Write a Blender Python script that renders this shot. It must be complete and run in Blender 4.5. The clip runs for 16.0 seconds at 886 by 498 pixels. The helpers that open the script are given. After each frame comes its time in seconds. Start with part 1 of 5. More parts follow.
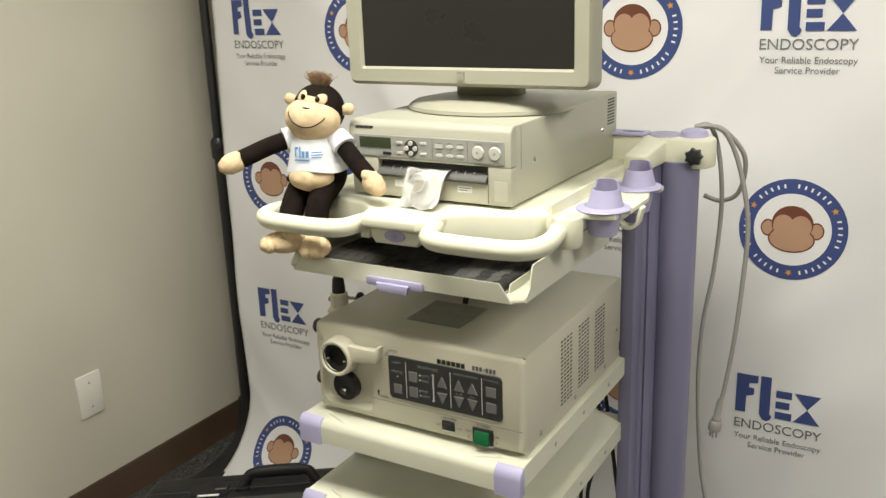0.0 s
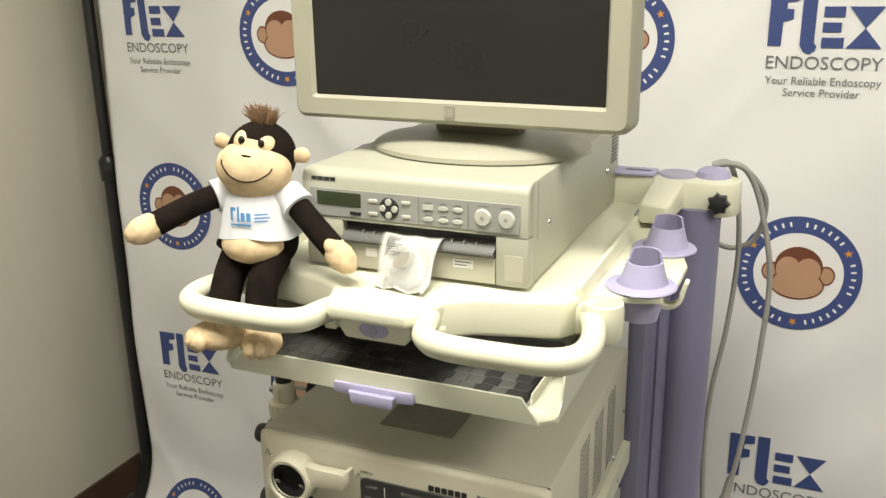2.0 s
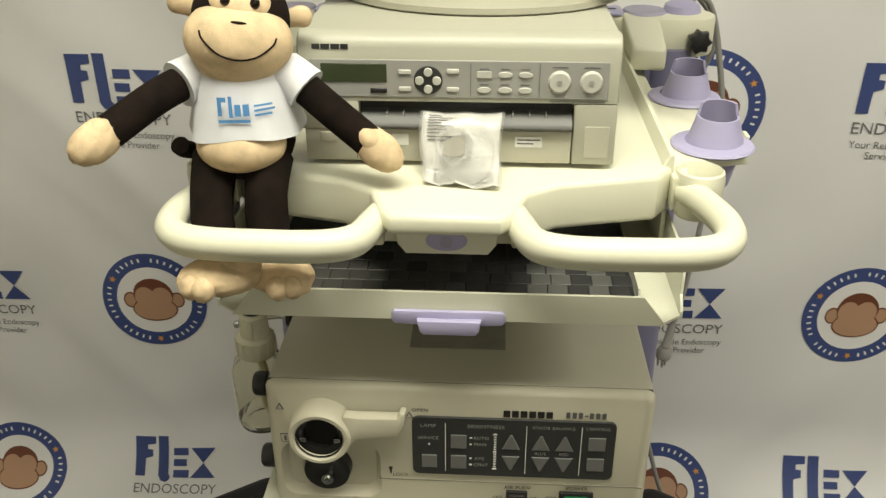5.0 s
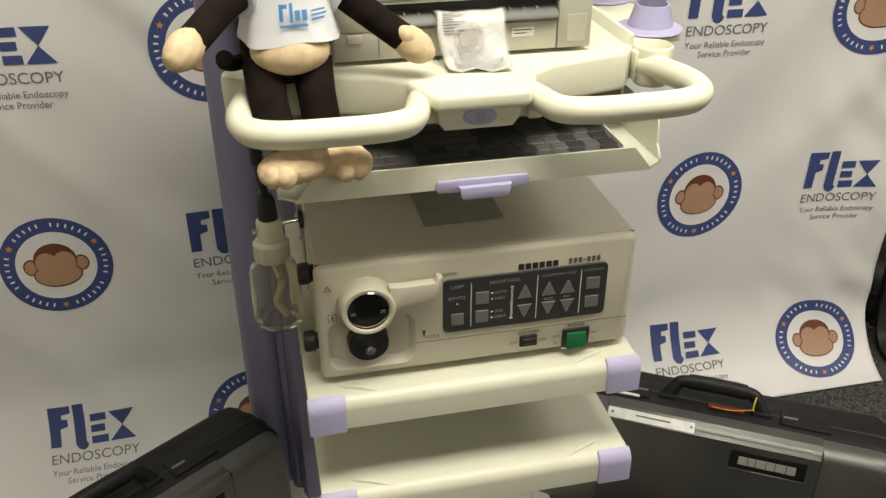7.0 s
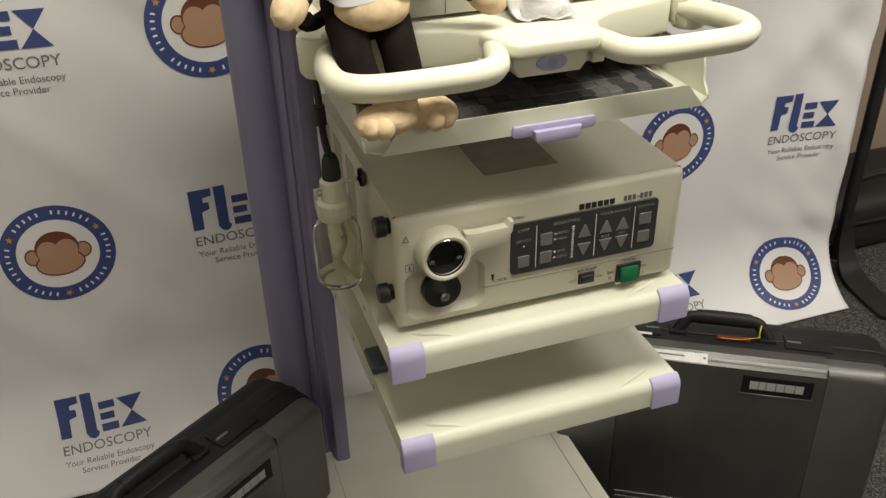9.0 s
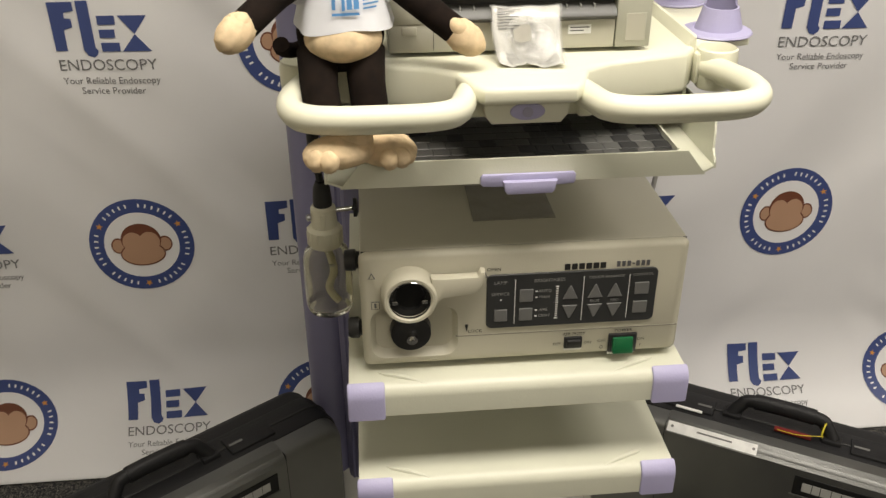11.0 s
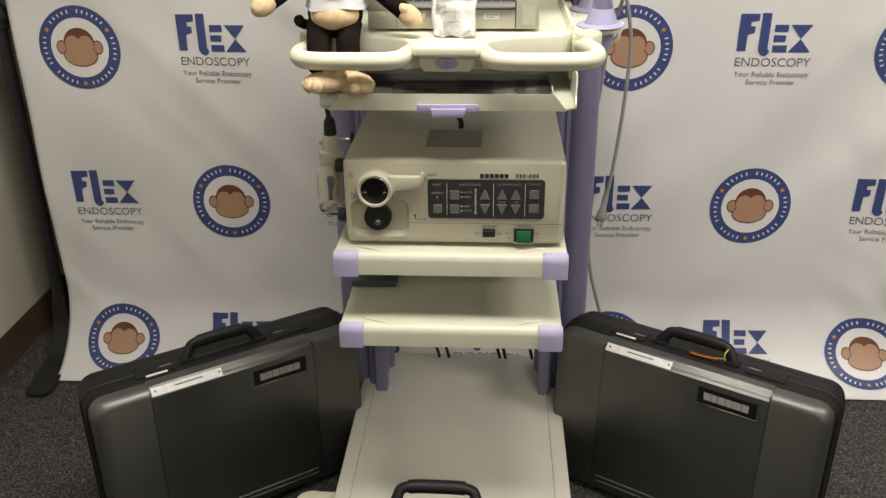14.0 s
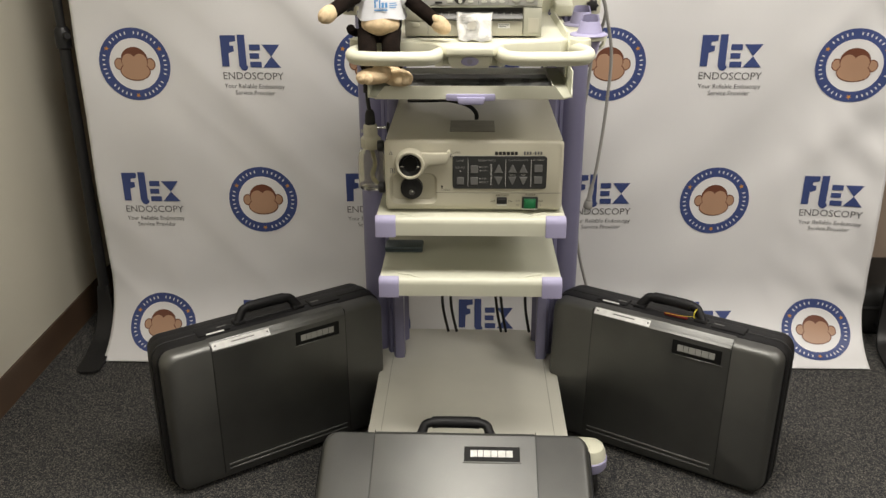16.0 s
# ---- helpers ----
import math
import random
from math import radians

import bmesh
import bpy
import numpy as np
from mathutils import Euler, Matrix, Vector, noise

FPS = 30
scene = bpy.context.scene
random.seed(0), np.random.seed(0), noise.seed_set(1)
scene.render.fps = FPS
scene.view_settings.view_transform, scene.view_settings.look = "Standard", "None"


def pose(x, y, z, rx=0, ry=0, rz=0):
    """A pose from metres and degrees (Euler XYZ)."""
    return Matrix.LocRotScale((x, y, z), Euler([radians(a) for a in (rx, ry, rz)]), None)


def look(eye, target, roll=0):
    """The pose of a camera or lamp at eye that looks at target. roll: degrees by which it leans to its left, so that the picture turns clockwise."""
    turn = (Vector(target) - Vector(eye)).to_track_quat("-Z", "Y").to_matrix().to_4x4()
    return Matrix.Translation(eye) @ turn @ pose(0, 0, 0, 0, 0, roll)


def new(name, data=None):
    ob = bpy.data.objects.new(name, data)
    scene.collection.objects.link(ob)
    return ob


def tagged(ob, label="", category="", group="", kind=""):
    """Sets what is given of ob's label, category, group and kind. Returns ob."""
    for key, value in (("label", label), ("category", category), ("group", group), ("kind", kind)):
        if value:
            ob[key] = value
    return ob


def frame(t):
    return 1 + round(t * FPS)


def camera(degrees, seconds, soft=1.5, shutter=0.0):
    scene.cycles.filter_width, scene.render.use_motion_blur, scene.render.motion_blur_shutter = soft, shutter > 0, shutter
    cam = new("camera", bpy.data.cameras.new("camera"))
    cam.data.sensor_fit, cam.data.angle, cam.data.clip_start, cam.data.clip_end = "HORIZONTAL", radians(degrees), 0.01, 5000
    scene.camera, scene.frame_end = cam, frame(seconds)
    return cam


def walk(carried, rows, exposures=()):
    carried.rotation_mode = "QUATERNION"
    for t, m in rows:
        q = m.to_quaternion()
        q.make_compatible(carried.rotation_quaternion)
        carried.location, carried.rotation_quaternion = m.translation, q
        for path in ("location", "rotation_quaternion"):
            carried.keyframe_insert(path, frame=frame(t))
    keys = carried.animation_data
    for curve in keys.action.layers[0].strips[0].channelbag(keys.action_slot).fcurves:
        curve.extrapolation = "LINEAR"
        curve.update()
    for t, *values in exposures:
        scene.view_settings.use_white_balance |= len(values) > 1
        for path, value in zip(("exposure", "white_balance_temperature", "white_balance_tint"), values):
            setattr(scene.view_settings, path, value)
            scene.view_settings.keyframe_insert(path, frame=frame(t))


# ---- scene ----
cam = camera(53.3, 16.0, soft=1.35, shutter=0.35)
PATH = [
    (0, (0.705, -1.062, 1.463), (-0.277, 0.586, 0.896), -2.1),
    (0.5, (0.615, -0.963, 1.471), (-0.276, 0.728, 0.884), -2.4),
    (1, (0.537, -0.917, 1.468), (-0.256, 0.817, 0.863), -2.6),
    (1.5, (0.48, -0.878, 1.48), (-0.297, 0.861, 0.872), -1.8),
    (2, (0.431, -0.815, 1.491), (-0.328, 0.936, 0.89), -0.9),
    (2.5, (0.364, -0.742, 1.499), (-0.343, 1.024, 0.88), -0.8),
    (3, (0.312, -0.696, 1.492), (-0.31, 1.068, 0.783), -0.9),
    (3.5, (0.277, -0.683, 1.48), (-0.21, 1.072, 0.654), -0.8),
    (4, (0.2, -0.677, 1.471), (-0.187, 1.069, 0.576), -1.2),
    (4.2, (0.157, -0.681, 1.471), (-0.177, 1.067, 0.558), -1.4),
    (6.3, (-0.123, -0.75, 1.432), (0.128, 1.003, 0.502), 0.6),
    (6.5, (-0.16, -0.785, 1.437), (0.137, 0.948, 0.483), 0.0),
    (7, (-0.219, -0.838, 1.443), (0.153, 0.858, 0.45), -0.1),
    (7.5, (-0.314, -0.83, 1.441), (0.132, 0.824, 0.41), -0.3),
    (8, (-0.381, -0.843, 1.432), (0.142, 0.772, 0.375), -0.7),
    (8.5, (-0.407, -0.855, 1.431), (0.147, 0.745, 0.366), -1.1),
    (9, (-0.4, -0.846, 1.436), (0.134, 0.778, 0.398), -1.3),
    (9.2, (-0.393, -0.84, 1.434), (0.128, 0.794, 0.404), -1.5),
    (11.3, (-0.093, -0.869, 1.429), (-0.037, 0.876, 0.453), -0.8),
    (11.5, (-0.046, -0.886, 1.428), (-0.047, 0.859, 0.451), -1.3),
    (12, (0.02, -0.927, 1.427), (-0.012, 0.826, 0.463), -1.6),
    (12.5, (0.026, -1.053, 1.429), (-0.013, 0.709, 0.482), -1.3),
    (13, (0.034, -1.191, 1.441), (-0.007, 0.582, 0.517), -1.0),
    (13.5, (0.045, -1.284, 1.439), (-0.03, 0.51, 0.558), -0.6),
    (14, (0.079, -1.415, 1.444), (-0.035, 0.392, 0.594), -0.7),
    (14.5, (0.087, -1.534, 1.436), (-0.026, 0.277, 0.594), -0.8),
    (15, (0.074, -1.609, 1.439), (-0.044, 0.215, 0.627), -0.4),
    (15.5, (0.023, -1.712, 1.444), (-0.077, 0.133, 0.679), -0.2),
    (16, (0.0, -1.81, 1.44), (-0.058, 0.039, 0.681), -0.3),
]
walk(cam, [(t, look(eye, target, roll)) for t, eye, target, roll in PATH],
     exposures=((0.0, 0.28, 6550, 8), (1.0, 0.3, 6650, 8), (2.5, 0.32, 6750, 7), (3.0, 0.25, 6850, 5), (3.5, 0.0, 6950, 3), (4.0, -0.12, 6950, 3), (6.5, 0.02, 6850, 8), (8.5, -0.02, 6680, 11), (11.5, -0.02, 6750, 13), (13.0, 0.03, 6720, 13), (16.0, 0.1, 6530, 13)))

# ---- light: a windowless office with fluorescent ceiling panels ----
world = bpy.data.worlds.new("world")
scene.world = world
world.use_nodes = True
world.node_tree.nodes["Background"].inputs[0].default_value = (0.9, 0.92, 1.0, 1)
world.node_tree.nodes["Background"].inputs[1].default_value = 0.05
PANELS = ((0.05, -0.42, 30.5), (1.95, -0.4, 27.5), (0.9, -2.9, 21.0))   # x, y, watts
CEILING = 2.45


def panel_lamp(x, y, watts):
    data = bpy.data.lights.new("ceiling_lamp", "AREA")
    data.shape, data.size, data.size_y, data.energy, data.color = "RECTANGLE", 1.1, 0.5, watts, (1.0, 0.965, 0.87)
    ob = new("ceiling_lamp", data)
    ob.matrix_world = pose(x, y, CEILING - 0.03)


for spot in PANELS:
    panel_lamp(*spot)


# ---- materials ----
def mat(name, color, rough=0.5, metal=0.0, vary=0.06, scale=6.0, bump=0.0, bump_scale=300.0, spec=0.5, coat=0.0, second=None):
    m = bpy.data.materials.new(name)
    m.use_nodes = True
    nt = m.node_tree
    n, l = nt.nodes, nt.links
    b = n["Principled BSDF"]
    b.inputs["Roughness"].default_value, b.inputs["Metallic"].default_value = rough, metal
    b.inputs["Specular IOR Level"].default_value = spec
    b.inputs["Coat Weight"].default_value = coat
    co = n.new("ShaderNodeTexCoord")
    big, fine = n.new("ShaderNodeTexNoise"), n.new("ShaderNodeTexNoise")
    big.inputs["Scale"].default_value, big.inputs["Detail"].default_value = scale, 6
    fine.inputs["Scale"].default_value, fine.inputs["Detail"].default_value = bump_scale, 3
    l.new(co.outputs["Object"], big.inputs["Vector"])
    l.new(co.outputs["Object"], fine.inputs["Vector"])
    mix = n.new("ShaderNodeMix")
    mix.data_type = "RGBA"
    low = second or tuple(c * (1 - vary * 2) for c in color)
    mix.inputs["A"].default_value, mix.inputs["B"].default_value = (*low, 1), (*color, 1)
    ramp = n.new("ShaderNodeMapRange")
    ramp.inputs["From Min"].default_value, ramp.inputs["From Max"].default_value = 0.3, 0.6
    l.new(big.outputs["Fac"], ramp.inputs["Value"])
    l.new(ramp.outputs["Result"], mix.inputs["Factor"])
    l.new(mix.outputs["Result"], b.inputs["Base Color"])
    rr = n.new("ShaderNodeMapRange")
    rr.inputs["To Min"].default_value, rr.inputs["To Max"].default_value = max(rough - 0.08, 0.02), min(rough + 0.08, 1)
    l.new(big.outputs["Fac"], rr.inputs["Value"])
    l.new(rr.outputs["Result"], b.inputs["Roughness"])
    if bump:
        bp = n.new("ShaderNodeBump")
        bp.inputs["Strength"].default_value, bp.inputs["Distance"].default_value = bump, 0.002
        l.new(fine.outputs["Fac"], bp.inputs["Height"])
        l.new(bp.outputs["Normal"], b.inputs["Normal"])
    return m


def carpet_mat():
    m = mat("carpet", (0.12, 0.115, 0.11), 0.95, bump=1.0, bump_scale=170, spec=0.1)
    nt = m.node_tree
    n, l = nt.nodes, nt.links
    b = n["Principled BSDF"]
    co = n.new("ShaderNodeTexCoord")
    v = n.new("ShaderNodeTexVoronoi")
    v.inputs["Scale"].default_value = 350
    w = n.new("ShaderNodeTexNoise")
    w.inputs["Scale"].default_value, w.inputs["Detail"].default_value = 230, 4
    ramp = n.new("ShaderNodeValToRGB")
    e = ramp.color_ramp.elements
    e[0].position, e[0].color = 0.0, (0.0144, 0.016, 0.0184, 1)
    e[1].position, e[1].color = 1.0, (0.24, 0.222, 0.19, 1)
    for p, c in ((0.4, (0.032, 0.0336, 0.036, 1)), (0.6, (0.070, 0.0675, 0.0635, 1))):
        k = e.new(p)
        k.color = c
    mx = n.new("ShaderNodeMath")
    mx.operation = "MULTIPLY_ADD"
    sep = n.new("ShaderNodeSeparateColor")
    l.new(co.outputs["Object"], v.inputs["Vector"])
    l.new(co.outputs["Object"], w.inputs["Vector"])
    l.new(v.outputs["Color"], sep.inputs["Color"])
    l.new(sep.outputs["Red"], mx.inputs[0])
    mx.inputs[1].default_value = 0.6
    half = n.new("ShaderNodeMath")
    half.operation = "MULTIPLY"
    half.inputs[1].default_value = 0.4
    l.new(w.outputs["Fac"], half.inputs[0])
    l.new(half.outputs[0], mx.inputs[2])
    l.new(mx.outputs[0], ramp.inputs["Fac"])
    l.new(ramp.outputs["Color"], b.inputs["Base Color"])
    return m


def banner_mat():
    m = mat("banner_vinyl", (0.74, 0.735, 0.74), 0.42, vary=0.015, scale=3, bump=0.0, spec=0.4)
    nt = m.node_tree
    n, l = nt.nodes, nt.links
    co, mp, w = n.new("ShaderNodeTexCoord"), n.new("ShaderNodeMapping"), n.new("ShaderNodeTexNoise")
    mp.inputs["Rotation"].default_value = (0, 0.5, 0)
    mp.inputs["Scale"].default_value = (2.4, 1, 0.9)
    w.inputs["Scale"].default_value, w.inputs["Detail"].default_value = 1.9, 1.2
    bp = n.new("ShaderNodeBump")
    bp.inputs["Strength"].default_value, bp.inputs["Distance"].default_value = 0.7, 0.03
    l.new(co.outputs["Object"], mp.inputs["Vector"])
    l.new(mp.outputs["Vector"], w.inputs["Vector"])
    l.new(w.outputs["Fac"], bp.inputs["Height"])
    # soft slanting drape that falls from both upper corners
    sep, ab, dif, tot, com = n.new("ShaderNodeSeparateXYZ"), n.new("ShaderNodeMath"), n.new("ShaderNodeMath"), n.new("ShaderNodeMath"), n.new("ShaderNodeCombineXYZ")
    w2, bp2 = n.new("ShaderNodeTexNoise"), n.new("ShaderNodeBump")
    ab.operation, dif.operation, tot.operation = "ABSOLUTE", "SUBTRACT", "MULTIPLY_ADD"
    l.new(co.outputs["Object"], sep.inputs["Vector"])
    l.new(sep.outputs["X"], ab.inputs[0])
    l.new(sep.outputs["Z"], dif.inputs[0])
    l.new(ab.outputs[0], dif.inputs[1])
    l.new(ab.outputs[0], tot.inputs[0])
    tot.inputs[1].default_value = 0.25
    l.new(sep.outputs["X"], tot.inputs[2])
    l.new(dif.outputs[0], com.inputs["X"])
    l.new(tot.outputs[0], com.inputs["Y"])
    mp2 = n.new("ShaderNodeMapping")
    mp2.inputs["Scale"].default_value = (2.3, 0.8, 1)
    w2.inputs["Scale"].default_value, w2.inputs["Detail"].default_value, w2.inputs["Distortion"].default_value = 1.0, 1.2, 0.7
    bp2.inputs["Strength"].default_value, bp2.inputs["Distance"].default_value = 0.9, 0.05
    l.new(com.outputs["Vector"], mp2.inputs["Vector"])
    l.new(mp2.outputs["Vector"], w2.inputs["Vector"])
    l.new(w2.outputs["Fac"], bp2.inputs["Height"])
    l.new(bp.outputs["Normal"], bp2.inputs["Normal"])
    l.new(bp2.outputs["Normal"], n["Principled BSDF"].inputs["Normal"])
    return m


def glass_mat(name, color, rough=0.1):
    m = bpy.data.materials.new(name)
    m.use_nodes = True
    b = m.node_tree.nodes["Principled BSDF"]
    b.inputs["Base Color"].default_value = (*color, 1)
    b.inputs["Roughness"].default_value = rough
    b.inputs["Transmission Weight"].default_value = 0.97
    b.inputs["IOR"].default_value = 1.25
    return m


def film_mat(name, alpha, rough=0.12):
    """Thin clear plastic: mostly seen through, with a gloss."""
    m = bpy.data.materials.new(name)
    m.use_nodes = True
    b = m.node_tree.nodes["Principled BSDF"]
    b.inputs["Base Color"].default_value = (0.86, 0.86, 0.82, 1)
    b.inputs["Roughness"].default_value = rough
    b.inputs["Alpha"].default_value = alpha
    return m


def glow_mat(name, color, strength):
    m = bpy.data.materials.new(name)
    m.use_nodes = True
    b = m.node_tree.nodes["Principled BSDF"]
    b.inputs["Emission Color"].default_value = (*color, 1)
    b.inputs["Emission Strength"].default_value = strength
    return m


WALLN = mat("tan_wall_paint", (0.43, 0.335, 0.265), 0.75, vary=0.03, scale=2, bump=0.25, bump_scale=140)
CARPET = carpet_mat()
BANNER = banner_mat()
WALL = mat("wall_paint", (0.62, 0.59, 0.49), 0.75, vary=0.03, scale=2, bump=0.25, bump_scale=140)
CEIL = mat("ceiling_tile", (0.75, 0.74, 0.7), 0.9, bump=0.5, bump_scale=90)
BASEM = mat("pale_base_plate", (0.64, 0.63, 0.55), 0.36, vary=0.04, scale=6, bump=0.1, bump_scale=420)
SKIRT = mat("brown_vinyl", (0.085, 0.052, 0.033), 0.45, vary=0.12, scale=5)
PLATE = mat("wall_plate_plastic", (0.82, 0.79, 0.72), 0.35, vary=0.02)
CREAM = mat("cream_plastic", (0.715, 0.708, 0.565), 0.42, vary=0.03, scale=5, bump=0.05, bump_scale=500)
CREAM2 = mat("cream_shelf_paint", (0.61, 0.612, 0.50), 0.38, vary=0.035, scale=7, bump=0.1, bump_scale=420)
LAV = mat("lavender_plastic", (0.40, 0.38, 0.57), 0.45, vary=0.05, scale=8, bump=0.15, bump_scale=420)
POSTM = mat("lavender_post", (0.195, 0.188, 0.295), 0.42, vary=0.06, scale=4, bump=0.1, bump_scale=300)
DLAV = mat("grey_lavender_plastic", (0.36, 0.345, 0.46), 0.5, vary=0.05)
BEIGE = mat("beige_housing", (0.52, 0.50, 0.405), 0.42, vary=0.035, scale=6, bump=0.15, bump_scale=520)
BEZEL = mat("beige_front", (0.53, 0.505, 0.40), 0.42, vary=0.03, scale=7, bump=0.1, bump_scale=520)
PRINT = mat("printer_housing", (0.395, 0.393, 0.318), 0.42, vary=0.03, scale=6, bump=0.08, bump_scale=520)
PRINTF = mat("printer_front", (0.48, 0.465, 0.38), 0.4, vary=0.03, scale=8)
STRIP = mat("grey_control_strip", (0.31, 0.31, 0.29), 0.5, vary=0.04)
LCD = mat("green_display", (0.045, 0.056, 0.028), 0.25, vary=0.05, spec=0.35)
BUTTON = mat("pale_button", (0.50, 0.50, 0.45), 0.4, vary=0.03)
MONF = mat("monitor_housing", (0.35, 0.342, 0.27), 0.42, vary=0.03, scale=6, bump=0.07, bump_scale=520)
SCREEN = mat("dark_screen", (0.020, 0.0195, 0.018), 0.3, vary=0.05, spec=0.35)
BLACK = mat("black_plastic", (0.016, 0.016, 0.017), 0.4, vary=0.1, scale=20, bump=0.2, bump_scale=400)
RUBBER = mat("black_rubber", (0.012, 0.012, 0.012), 0.6, vary=0.1)
KEYMID = mat("grey_key", (0.06, 0.058, 0.053), 0.4, vary=0.15, spec=0.4)
KEYCAP = mat("dark_key", (0.032, 0.032, 0.032), 0.5, vary=0.1, spec=0.3)
PANEL = mat("black_panel", (0.035, 0.036, 0.036), 0.4, vary=0.06)
GREYB = mat("grey_button", (0.15, 0.15, 0.145), 0.5, vary=0.05)
LABELG = mat("grey_label", (0.27, 0.255, 0.21), 0.55, vary=0.1, scale=40)
WHITEINK = mat("white_ink", (0.72, 0.72, 0.68), 0.6, vary=0.02)
BLACKINK = mat("black_ink", (0.02, 0.02, 0.02), 0.5, vary=0.02)
GREYINK = mat("grey_ink", (0.12, 0.12, 0.125), 0.5, vary=0.02)
CHROME = mat("chrome", (0.75, 0.75, 0.74), 0.14, 1.0, vary=0.03)
GREEN = mat("green_switch", (0.008, 0.13, 0.045), 0.3, vary=0.08)
GLASSD = mat("dark_lens", (0.010, 0.010, 0.010), 0.3, vary=0.1, spec=0.3)
NAMEPLATE = mat("name_plate_black", (0.010, 0.010, 0.010), 0.5, vary=0.1, spec=0.2)
CASEG = mat("grey_case_shell", (0.165, 0.167, 0.16), 0.44, metal=0.85, vary=0.06, scale=9, bump=0.25, bump_scale=380)
CASEB = mat("black_case_rim", (0.010, 0.010, 0.011), 0.5, vary=0.1, scale=20, bump=0.3, bump_scale=300, spec=0.3)
PRINTGREY = mat("grey_print", (0.17, 0.17, 0.175), 0.5, vary=0.02)
PLATEINK = mat("silver_print", (0.36, 0.36, 0.34), 0.5, vary=0.05)
BLUE = mat("blue_ink", (0.052, 0.076, 0.215), 0.42, vary=0.03, spec=0.35)
STAR = mat("orange_ink", (0.60, 0.27, 0.06), 0.45, vary=0.03)
BROWN = mat("brown_ink", (0.15, 0.05, 0.027), 0.45, vary=0.03)
TANINK = mat("tan_ink", (0.44, 0.265, 0.17), 0.45, vary=0.03)
ART_WHITE = mat("white_print", (0.76, 0.755, 0.76), 0.42, vary=0.01)
CORD = mat("grey_cord", (0.32, 0.31, 0.29), 0.5, vary=0.05)
PAPER = mat("photo_paper", (0.52, 0.515, 0.485), 0.25, vary=0.06, scale=30)
STEEL = mat("worn_metal", (0.45, 0.45, 0.44), 0.35, 0.9, vary=0.1)
FURD = mat("dark_plush", (0.013, 0.0085, 0.0065), 0.95, vary=0.25, scale=60, bump=0.4, bump_scale=1300, spec=0.12)
FURT = mat("tan_plush", (0.70, 0.54, 0.345), 0.95, vary=0.13, scale=70, bump=0.35, bump_scale=1100, spec=0.1)
HAIRM = mat("brown_hair", (0.25, 0.145, 0.075), 0.8, vary=0.2)
SHIRT = mat("white_cotton", (0.70, 0.71, 0.745), 0.9, vary=0.03, scale=30, bump=0.25, bump_scale=1800, spec=0.2)
SHIRTINK = mat("light_blue_print", (0.09, 0.27, 0.55), 0.7, vary=0.03)
EYE = mat("eye_bead", (0.012, 0.008, 0.006), 0.12, vary=0.02)
FILM = film_mat("clear_film", 0.11)
FILM2 = film_mat("clear_moulding", 0.17, 0.08)
CLEAR = glass_mat("clear_bottle", (0.93, 0.92, 0.82), 0.06)
FOAM = mat("bottle_cap", (0.60, 0.58, 0.46), 0.55, vary=0.05)
RED = mat("red_tape", (0.16, 0.015, 0.015), 0.4)
PALEINK = mat("pale_panel_ink", (0.34, 0.34, 0.32), 0.6, vary=0.02)
KEYPALE = mat("pale_key", (0.085, 0.085, 0.08), 0.5, vary=0.1)
YELLOW = mat("yellow_tie", (0.55, 0.45, 0.03), 0.4)
TAGC = mat("label_paper", (0.80, 0.80, 0.78), 0.5, vary=0.08, scale=60)
LENS = glow_mat("lamp_diffuser", (1.0, 0.95, 0.86), 3.0)


# ---- mesh helpers ----
def part(name, bm, material, parent=None, label="", smooth=True):
    me = bpy.data.meshes.new(name)
    bmesh.ops.recalc_face_normals(bm, faces=bm.faces)
    bm.to_mesh(me)
    bm.free()
    for m in (material if isinstance(material, (list, tuple)) else (material,)):
        me.materials.append(m)
    if smooth:
        me.polygons.foreach_set("use_smooth", [True] * len(me.polygons))
        me.set_sharp_from_angle(angle=radians(38))
    ob = new(name, me)
    if parent:
        ob.parent = parent
    if label:
        ob["label"] = label
    return ob


def thing(name, label, category, group="", kind="", at=None):
    ob = new(name)
    ob.empty_display_size = 0.05
    if at is not None:
        ob.matrix_world = at
    return tagged(ob, label, category, group, kind)


def box(x0, x1, y0, y1, z0, z1, r=0.0, seg=2, bm=None, mi=0):
    b = bmesh.new()
    bmesh.ops.create_cube(b, size=1, matrix=Matrix.Translation(((x0 + x1) / 2, (y0 + y1) / 2, (z0 + z1) / 2)) @ Matrix.Diagonal((x1 - x0, y1 - y0, z1 - z0, 1)))
    if r:
        bmesh.ops.bevel(b, geom=b.edges[:], offset=r, segments=seg, profile=0.5, affect="EDGES")
    return join(bm, b, mi)


def join(bm, b, mi=0):
    """Adds b to bm (or gives b itself), with the material index mi."""
    for f in b.faces:
        f.material_index = mi
    if bm is None:
        return b
    me = bpy.data.meshes.new("tmp")
    b.to_mesh(me)
    b.free()
    bm.from_mesh(me)
    bpy.data.meshes.remove(me)
    return bm


def turn(b, m):
    bmesh.ops.transform(b, matrix=m, verts=b.verts)
    return b


